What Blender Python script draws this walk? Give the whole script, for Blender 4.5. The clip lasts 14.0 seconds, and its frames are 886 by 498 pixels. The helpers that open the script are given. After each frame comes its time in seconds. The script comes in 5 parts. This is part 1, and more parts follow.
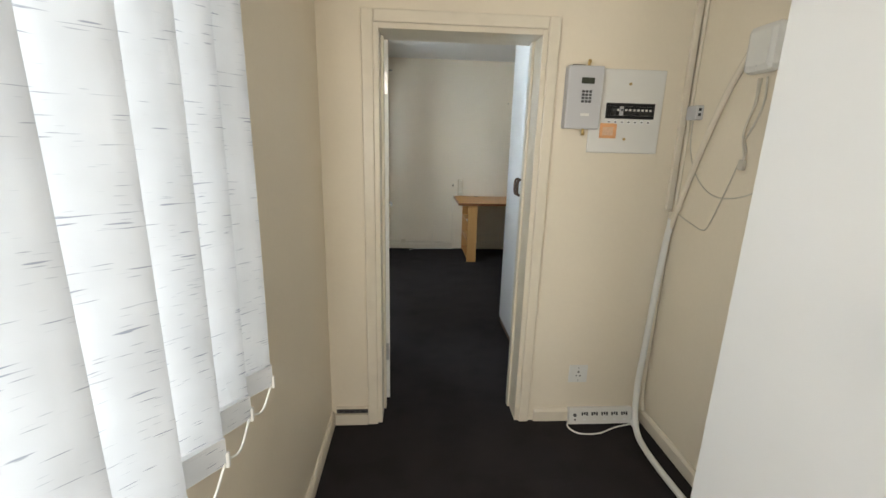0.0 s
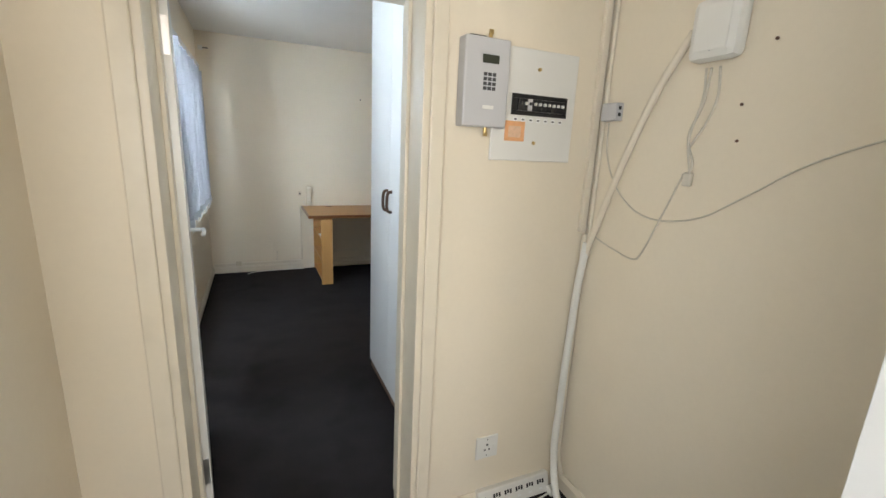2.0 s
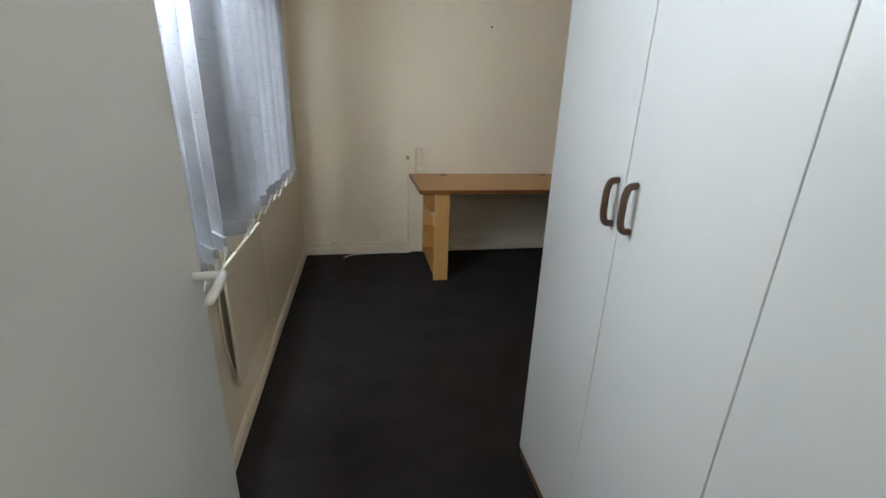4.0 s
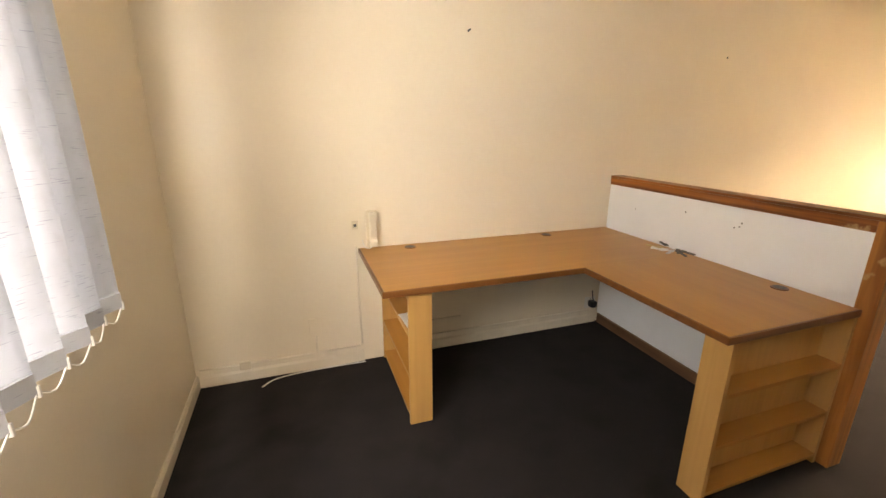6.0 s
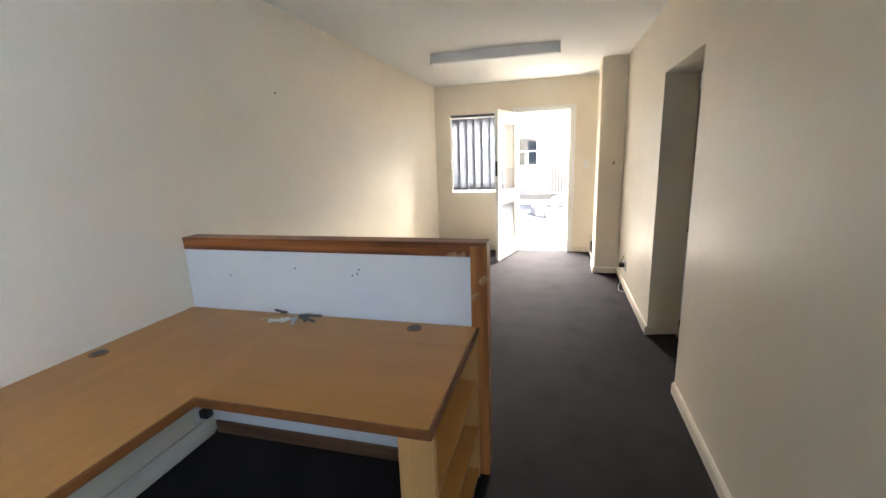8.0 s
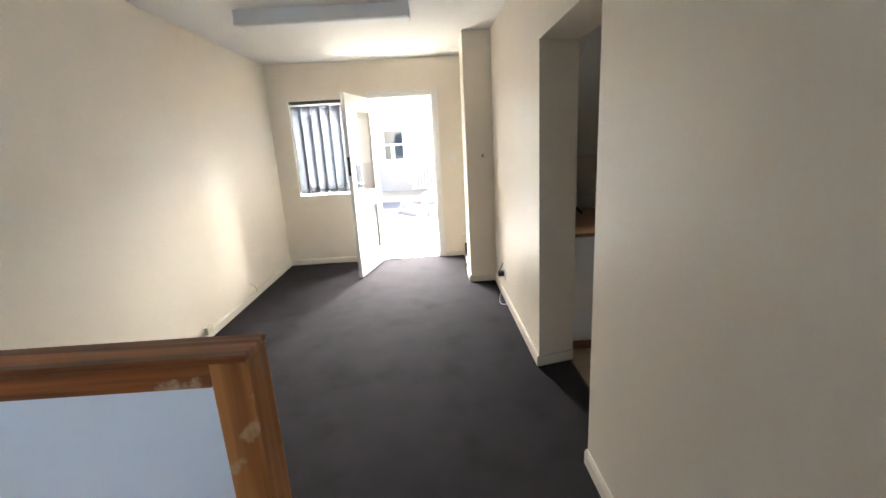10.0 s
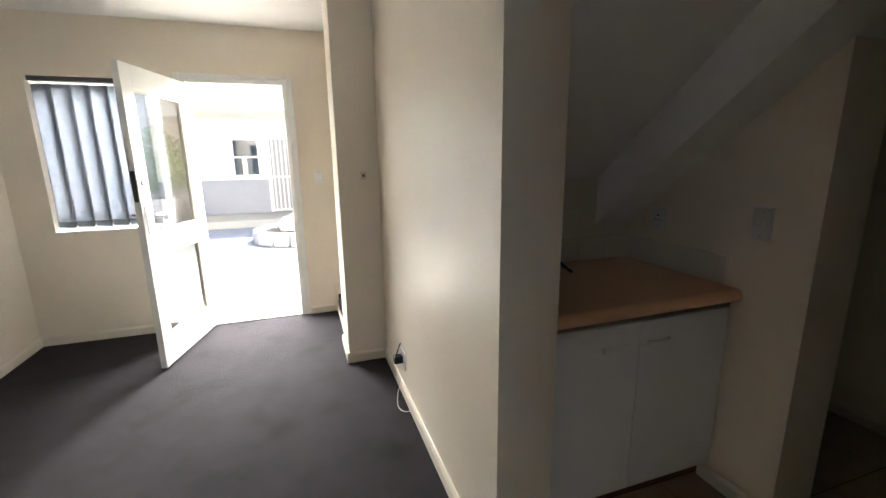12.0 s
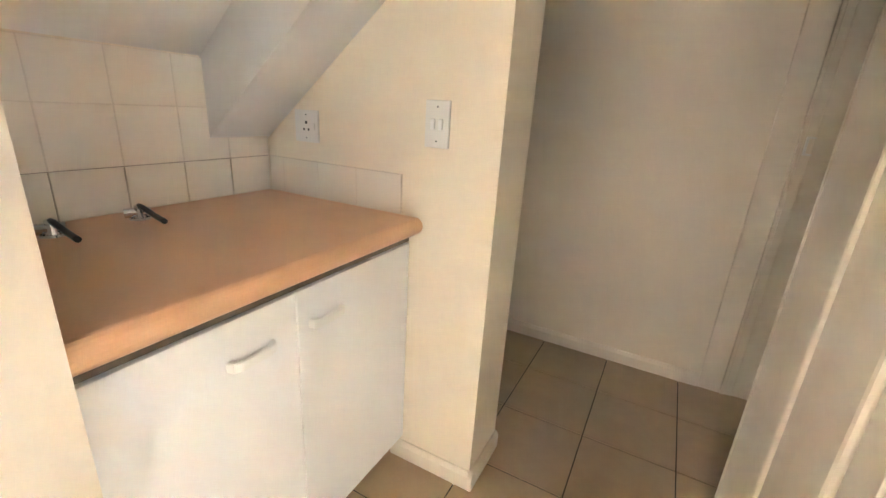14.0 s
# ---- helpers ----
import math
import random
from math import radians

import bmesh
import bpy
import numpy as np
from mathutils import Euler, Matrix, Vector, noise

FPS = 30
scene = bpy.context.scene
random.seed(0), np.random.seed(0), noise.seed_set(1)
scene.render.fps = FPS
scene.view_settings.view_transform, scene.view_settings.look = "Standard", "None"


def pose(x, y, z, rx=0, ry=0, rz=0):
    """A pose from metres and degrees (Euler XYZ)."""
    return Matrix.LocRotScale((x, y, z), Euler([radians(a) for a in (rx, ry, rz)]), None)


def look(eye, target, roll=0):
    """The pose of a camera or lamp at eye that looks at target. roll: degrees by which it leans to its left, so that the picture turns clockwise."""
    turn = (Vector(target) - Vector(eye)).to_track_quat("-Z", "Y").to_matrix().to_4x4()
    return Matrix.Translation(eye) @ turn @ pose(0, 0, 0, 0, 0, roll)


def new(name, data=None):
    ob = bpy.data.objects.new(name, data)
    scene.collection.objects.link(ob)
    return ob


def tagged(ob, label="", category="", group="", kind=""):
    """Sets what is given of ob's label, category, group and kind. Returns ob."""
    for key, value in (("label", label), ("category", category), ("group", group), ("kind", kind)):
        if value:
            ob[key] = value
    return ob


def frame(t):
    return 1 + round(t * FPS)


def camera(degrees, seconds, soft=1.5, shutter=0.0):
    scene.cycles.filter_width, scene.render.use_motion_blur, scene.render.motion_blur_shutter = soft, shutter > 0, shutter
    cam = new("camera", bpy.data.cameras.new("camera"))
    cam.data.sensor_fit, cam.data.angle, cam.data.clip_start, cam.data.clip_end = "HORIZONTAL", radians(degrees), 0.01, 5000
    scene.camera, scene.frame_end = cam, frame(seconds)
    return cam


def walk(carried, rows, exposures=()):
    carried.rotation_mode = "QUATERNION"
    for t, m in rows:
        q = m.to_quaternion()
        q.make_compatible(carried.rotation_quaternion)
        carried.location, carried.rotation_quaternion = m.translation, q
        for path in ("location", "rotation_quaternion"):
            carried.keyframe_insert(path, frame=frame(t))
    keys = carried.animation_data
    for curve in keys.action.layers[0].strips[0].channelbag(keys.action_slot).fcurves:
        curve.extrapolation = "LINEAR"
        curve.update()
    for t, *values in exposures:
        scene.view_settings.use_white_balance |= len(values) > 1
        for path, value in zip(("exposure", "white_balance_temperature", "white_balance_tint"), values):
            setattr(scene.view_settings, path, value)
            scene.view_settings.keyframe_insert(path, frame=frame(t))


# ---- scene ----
cam = camera(92.7, 14.0)
PATH = [
    (0, (0.124, 1.112, 1.46), (0.258, 3.046, 0.971), 1.5),
    (0.5, (0.108, 1.223, 1.47), (0.707, 3.063, 0.963), 2.9),
    (1, (0.146, 1.414, 1.464), (0.92, 3.196, 0.99), 1.7),
    (1.5, (0.202, 1.568, 1.482), (1.039, 3.327, 1.027), 2.1),
    (2, (0.189, 1.801, 1.458), (0.983, 3.579, 1.001), 2.7),
    (2.5, (0.177, 2.115, 1.44), (0.838, 3.939, 0.953), 2.7),
    (4.8, (0.259, 3.665, 1.391), (0.567, 5.505, 0.669), 1.3),
    (5, (0.243, 3.805, 1.396), (0.551, 5.648, 0.682), 1.0),
    (5.5, (0.258, 4.142, 1.42), (0.651, 5.989, 0.762), 0.0),
    (6, (0.337, 4.469, 1.455), (0.967, 6.283, 0.894), 0.2),
    (6.5, (0.441, 4.735, 1.478), (1.509, 6.37, 1.049), -0.2),
    (7, (0.564, 4.917, 1.479), (2.089, 6.138, 1.049), -1.8),
    (7.5, (0.693, 5.025, 1.478), (2.455, 5.872, 1.055), -2.9),
    (8, (0.747, 5.068, 1.485), (2.627, 5.591, 1.051), -2.1),
    (8.5, (0.8, 5.129, 1.473), (2.727, 5.429, 1.028), -1.9),
    (9, (1.002, 5.079, 1.437), (2.947, 5.138, 0.974), -1.9),
    (9.2, (1.136, 4.983, 1.45), (3.078, 5.006, 0.975), -2.5),
    (11.5, (2.895, 5.041, 1.481), (4.829, 4.762, 1.056), -1.3),
    (12, (3.211, 4.878, 1.439), (5.063, 4.255, 1.014), -0.8),
    (12.5, (3.427, 4.683, 1.389), (5.001, 3.527, 0.962), 1.4),
    (13, (3.589, 4.537, 1.358), (4.799, 3.021, 0.874), 0.1),
    (13.5, (3.669, 4.407, 1.302), (4.677, 2.770, 0.749), 1.5),
    (14, (3.724, 4.291, 1.222), (4.603, 2.609, 0.590), 3.5),
]
EXPOSURES = [(0.0, 2.68, 6900, 10), (2.0, 3.03, 6700, 11), (2.7, 3.1, 6600, 10), (4.8, 2.45, 7400, 16), (5.0, 2.5, 7500, 18), (5.5, 3.3, 10000, 25),
             (6.0, 3.77, 10000, 22), (6.5, 3.55, 8300, 17), (7.0, 3.15, 7200, 13), (7.5, 3.2, 6400, 11), (9.0, 3.5, 5700, 11), (11.5, 2.86, 5500, 10), (12.0, 2.82, 5550, 10),
             (12.5, 2.95, 5700, 10), (13.0, 4.72, 6800, 6), (13.5, 5.7, 5600, 10), (14.0, 6.6, 6000, 13)]
walk(cam, [(t, look(eye, target, roll)) for t, eye, target, roll in PATH], EXPOSURES)

# fitted plan: metres, x east along the office, y from the first room to the desk wall
XL, YD, YDB, YF, XE, YR, YRB, ZC = -0.30, 3.09, 3.30, 6.925, 7.226, 4.356, 4.111, 2.488

# ---- world and light ----
world = bpy.data.worlds.new("world")
scene.world = world
world.use_nodes = True
wn = world.node_tree.nodes
sky = wn.new("ShaderNodeTexSky")
sky.sky_type = "NISHITA"
sky.sun_disc = False
SUN = Vector((0.12, -0.50, 0.86)).normalized()
sky.sun_elevation = math.asin(SUN.z)
sky.sun_rotation = math.atan2(SUN.x, SUN.y)
wn["Background"].inputs["Strength"].default_value = 0.055
world.node_tree.links.new(sky.outputs[0], wn["Background"].inputs["Color"])
sun = new("sun", bpy.data.lights.new("sun", "SUN"))
sun.data.energy, sun.data.angle, sun.data.color = 2.3, radians(0.6), (1.0, 0.95, 0.87)
sun.matrix_world = look(SUN * 30, (0, 0, 0))


def area_lamp(name, eye, target, w, h, watts, color):
    """Area lamp for daylight in an opening, or an added fill lamp."""
    l = new(name, bpy.data.lights.new(name, "AREA"))
    l.data.shape, l.data.size, l.data.size_y, l.data.energy, l.data.color = "RECTANGLE", w, h, watts, color
    l.matrix_world = look(eye, target)


area_lamp("sky_window_1", (XL - 0.05, 1.04, 1.46), (XL + 1, 1.04, 1.46), 1.7, 1.04, 5.3, (0.90, 0.96, 1.0))
area_lamp("sky_window_2", (XL - 0.05, 5.30, 1.46), (XL + 1, 5.30, 1.46), 0.8, 1.04, 3.2, (0.72, 0.86, 1.0))
area_lamp("sky_window_2_top", (XL - 0.13, 4.35, 1.86), (XL + 1, 4.45, 1.80), 1.0, 0.26, 7.6, (0.68, 0.84, 1.0))
# added fill lamp in an unseen opening, brightens the first room
area_lamp("fill_south", (0.4, -1.46, 1.50), (0.4, 0, 1.45), 1.2, 1.1, 5.5, (1.0, 0.96, 0.90))
# two added fill lamps hung outside, brighten the office through the door
area_lamp("fill_over_door", (8.05, 5.65, 2.85), (6.0, 4.75, 1.0), 1.6, 0.7, 205, (1.0, 0.92, 0.80))
area_lamp("fill_over_yard", (9.50, 4.45, 2.86), (4.5, 5.4, 1.3), 3.0, 0.66, 215, (1.0, 0.91, 0.77))


# ---- materials ----
def material(name, color, rough=0.5, metal=0.0, var=0.0, scale=6.0, grain=0.0, gscale=120.0, bump=0.0, bscale=200.0,
             stain=None, sscale=1.2, samount=0.0, coat=0.0, stretch=(1, 1, 1), spec=0.5):
    m = bpy.data.materials.new(name)
    m.use_nodes = True
    t = m.node_tree
    b = t.nodes["Principled BSDF"]
    b.inputs["Roughness"].default_value, b.inputs["Metallic"].default_value = rough, metal
    b.inputs["Specular IOR Level"].default_value = spec
    b.inputs["Coat Weight"].default_value = coat
    co = t.nodes.new("ShaderNodeTexCoord")
    mp = t.nodes.new("ShaderNodeMapping")
    mp.inputs["Scale"].default_value = stretch
    t.links.new(co.outputs["Object"], mp.inputs["Vector"])

    def noise_tex(s, detail=4.0):
        n = t.nodes.new("ShaderNodeTexNoise")
        n.inputs["Scale"].default_value, n.inputs["Detail"].default_value = s, detail
        t.links.new(mp.outputs[0], n.inputs["Vector"])
        return n

    last = None
    if var or grain:
        mix = t.nodes.new("ShaderNodeMix")
        mix.data_type = "RGBA"
        mix.inputs["A"].default_value = (*[c * (1 - var - grain) for c in color], 1)
        mix.inputs["B"].default_value = (*[min(1, c * (1 + var + grain)) for c in color], 1)
        a = noise_tex(scale)
        if grain:
            g = noise_tex(gscale, 2)
            mm = t.nodes.new("ShaderNodeMix")
            mm.data_type = "FLOAT"
            mm.inputs["Factor"].default_value = grain / (var + grain)
            t.links.new(a.outputs["Fac"], mm.inputs["A"])
            t.links.new(g.outputs["Fac"], mm.inputs["B"])
            t.links.new(mm.outputs["Result"], mix.inputs["Factor"])
        else:
            t.links.new(a.outputs["Fac"], mix.inputs["Factor"])
        last = mix.outputs["Result"]
    if stain:
        s = noise_tex(sscale, 6)
        r = t.nodes.new("ShaderNodeValToRGB")
        r.color_ramp.elements[0].position, r.color_ramp.elements[1].position = 0.52, 0.72
        t.links.new(s.outputs["Fac"], r.inputs["Fac"])
        mu = t.nodes.new("ShaderNodeMath")
        mu.operation = "MULTIPLY"
        mu.inputs[1].default_value = samount
        t.links.new(r.outputs["Color"], mu.inputs[0])
        mx = t.nodes.new("ShaderNodeMix")
        mx.data_type = "RGBA"
        t.links.new(mu.outputs[0], mx.inputs["Factor"])
        if last:
            t.links.new(last, mx.inputs["A"])
        else:
            mx.inputs["A"].default_value = (*color, 1)
        mx.inputs["B"].default_value = (*stain, 1)
        last = mx.outputs["Result"]
    if last:
        t.links.new(last, b.inputs["Base Color"])
    else:
        b.inputs["Base Color"].default_value = (*color, 1)
    if bump:
        n = noise_tex(bscale, 3)
        bp = t.nodes.new("ShaderNodeBump")
        bp.inputs["Strength"].default_value, bp.inputs["Distance"].default_value = bump, 0.004
        t.links.new(n.outputs["Fac"], bp.inputs["Height"])
        t.links.new(bp.outputs[0], b.inputs["Normal"])
    return m


def wood(name, color, dark, axis, rough=0.4, worn=None, contrast=1.0):
    """Streaked wood along one axis (0 x, 1 y, 2 z); worn: a bare colour in patches."""
    m = bpy.data.materials.new(name)
    m.use_nodes = True
    t = m.node_tree
    b = t.nodes["Principled BSDF"]
    b.inputs["Roughness"].default_value = rough
    co, mp = t.nodes.new("ShaderNodeTexCoord"), t.nodes.new("ShaderNodeMapping")
    s = [26.0, 26.0, 26.0]
    s[axis] = 1.1
    mp.inputs["Scale"].default_value = s
    t.links.new(co.outputs["Object"], mp.inputs["Vector"])
    n = t.nodes.new("ShaderNodeTexNoise")
    n.inputs["Scale"].default_value, n.inputs["Detail"].default_value, n.inputs["Distortion"].default_value = 1.0, 6, 0.6
    t.links.new(mp.outputs[0], n.inputs["Vector"])
    r = t.nodes.new("ShaderNodeValToRGB")
    r.color_ramp.elements[0].color, r.color_ramp.elements[1].color = (*dark, 1), (*color, 1)
    r.color_ramp.elements[0].position, r.color_ramp.elements[1].position = 0.5 - 0.22 / contrast, 0.5 + 0.2 / contrast
    t.links.new(n.outputs["Fac"], r.inputs["Fac"])
    out = r.outputs["Color"]
    if worn:
        w = t.nodes.new("ShaderNodeTexNoise")
        w.inputs["Scale"].default_value, w.inputs["Detail"].default_value = 9.0, 5
        t.links.new(co.outputs["Object"], w.inputs["Vector"])
        k = t.nodes.new("ShaderNodeValToRGB")
        k.color_ramp.elements[0].position, k.color_ramp.elements[1].position = 0.66, 0.72
        t.links.new(w.outputs["Fac"], k.inputs["Fac"])
        mx = t.nodes.new("ShaderNodeMix")
        mx.data_type = "RGBA"
        t.links.new(k.outputs["Color"], mx.inputs["Factor"])
        t.links.new(out, mx.inputs["A"])
        mx.inputs["B"].default_value = (*worn, 1)
        out = mx.outputs["Result"]
    t.links.new(out, b.inputs["Base Color"])
    bp = t.nodes.new("ShaderNodeBump")
    bp.inputs["Strength"].default_value, bp.inputs["Distance"].default_value = 0.15, 0.001
    t.links.new(n.outputs["Fac"], bp.inputs["Height"])
    t.links.new(bp.outputs[0], b.inputs["Normal"])
    return m


def fabric_material(name, through_light, base, fleck):
    """Woven blind cloth with short darker weft flecks; some light passes through."""
    m = bpy.data.materials.new(name)
    m.use_nodes = True
    t = m.node_tree
    t.nodes.remove(t.nodes["Principled BSDF"])
    co, mp, info = t.nodes.new("ShaderNodeTexCoord"), t.nodes.new("ShaderNodeMapping"), t.nodes.new("ShaderNodeObjectInfo")
    mp.inputs["Scale"].default_value = (30, 30, 430)
    t.links.new(co.outputs["Object"], mp.inputs["Vector"])
    cb = t.nodes.new("ShaderNodeCombineXYZ")
    mul = t.nodes.new("ShaderNodeMath")
    mul.operation = "MULTIPLY"
    mul.inputs[1].default_value = 90.0
    t.links.new(info.outputs["Random"], mul.inputs[0])
    t.links.new(mul.outputs[0], cb.inputs["Z"])
    t.links.new(mul.outputs[0], cb.inputs["X"])
    t.links.new(cb.outputs[0], mp.inputs["Location"])
    n = t.nodes.new("ShaderNodeTexNoise")
    n.inputs["Scale"].default_value, n.inputs["Detail"].default_value = 1.0, 0.5
    t.links.new(mp.outputs[0], n.inputs["Vector"])
    r = t.nodes.new("ShaderNodeValToRGB")
    r.color_ramp.elements[0].position, r.color_ramp.elements[1].position = 0.69, 0.76
    r.color_ramp.elements[0].color, r.color_ramp.elements[1].color = (*base, 1), (*fleck, 1)
    t.links.new(n.outputs["Fac"], r.inputs["Fac"])
    soft = t.nodes.new("ShaderNodeTexNoise")
    soft.inputs["Scale"].default_value = 14.0
    t.links.new(co.outputs["Object"], soft.inputs["Vector"])
    mx = t.nodes.new("ShaderNodeMix")
    mx.data_type, mx.blend_type = "RGBA", "MULTIPLY"
    mx.inputs["Factor"].default_value = 0.22
    t.links.new(r.outputs["Color"], mx.inputs["A"])
    t.links.new(soft.outputs["Fac"], mx.inputs["B"])
    d, tr, ms = t.nodes.new("ShaderNodeBsdfDiffuse"), t.nodes.new("ShaderNodeBsdfTranslucent"), t.nodes.new("ShaderNodeMixShader")
    t.links.new(mx.outputs["Result"], d.inputs["Color"])
    t.links.new(mx.outputs["Result"], tr.inputs["Color"])
    ms.inputs[0].default_value = through_light
    t.links.new(d.outputs[0], ms.inputs[1])
    t.links.new(tr.outputs[0], ms.inputs[2])
    t.links.new(ms.outputs[0], t.nodes["Material Output"].inputs["Surface"])
    return m


def glass_material(name, ior):
    m = bpy.data.materials.new(name)
    m.use_nodes = True
    b = m.node_tree.nodes["Principled BSDF"]
    b.inputs["Transmission Weight"].default_value = 1.0
    b.inputs["Roughness"].default_value = 0.0
    b.inputs["IOR"].default_value = ior
    return m


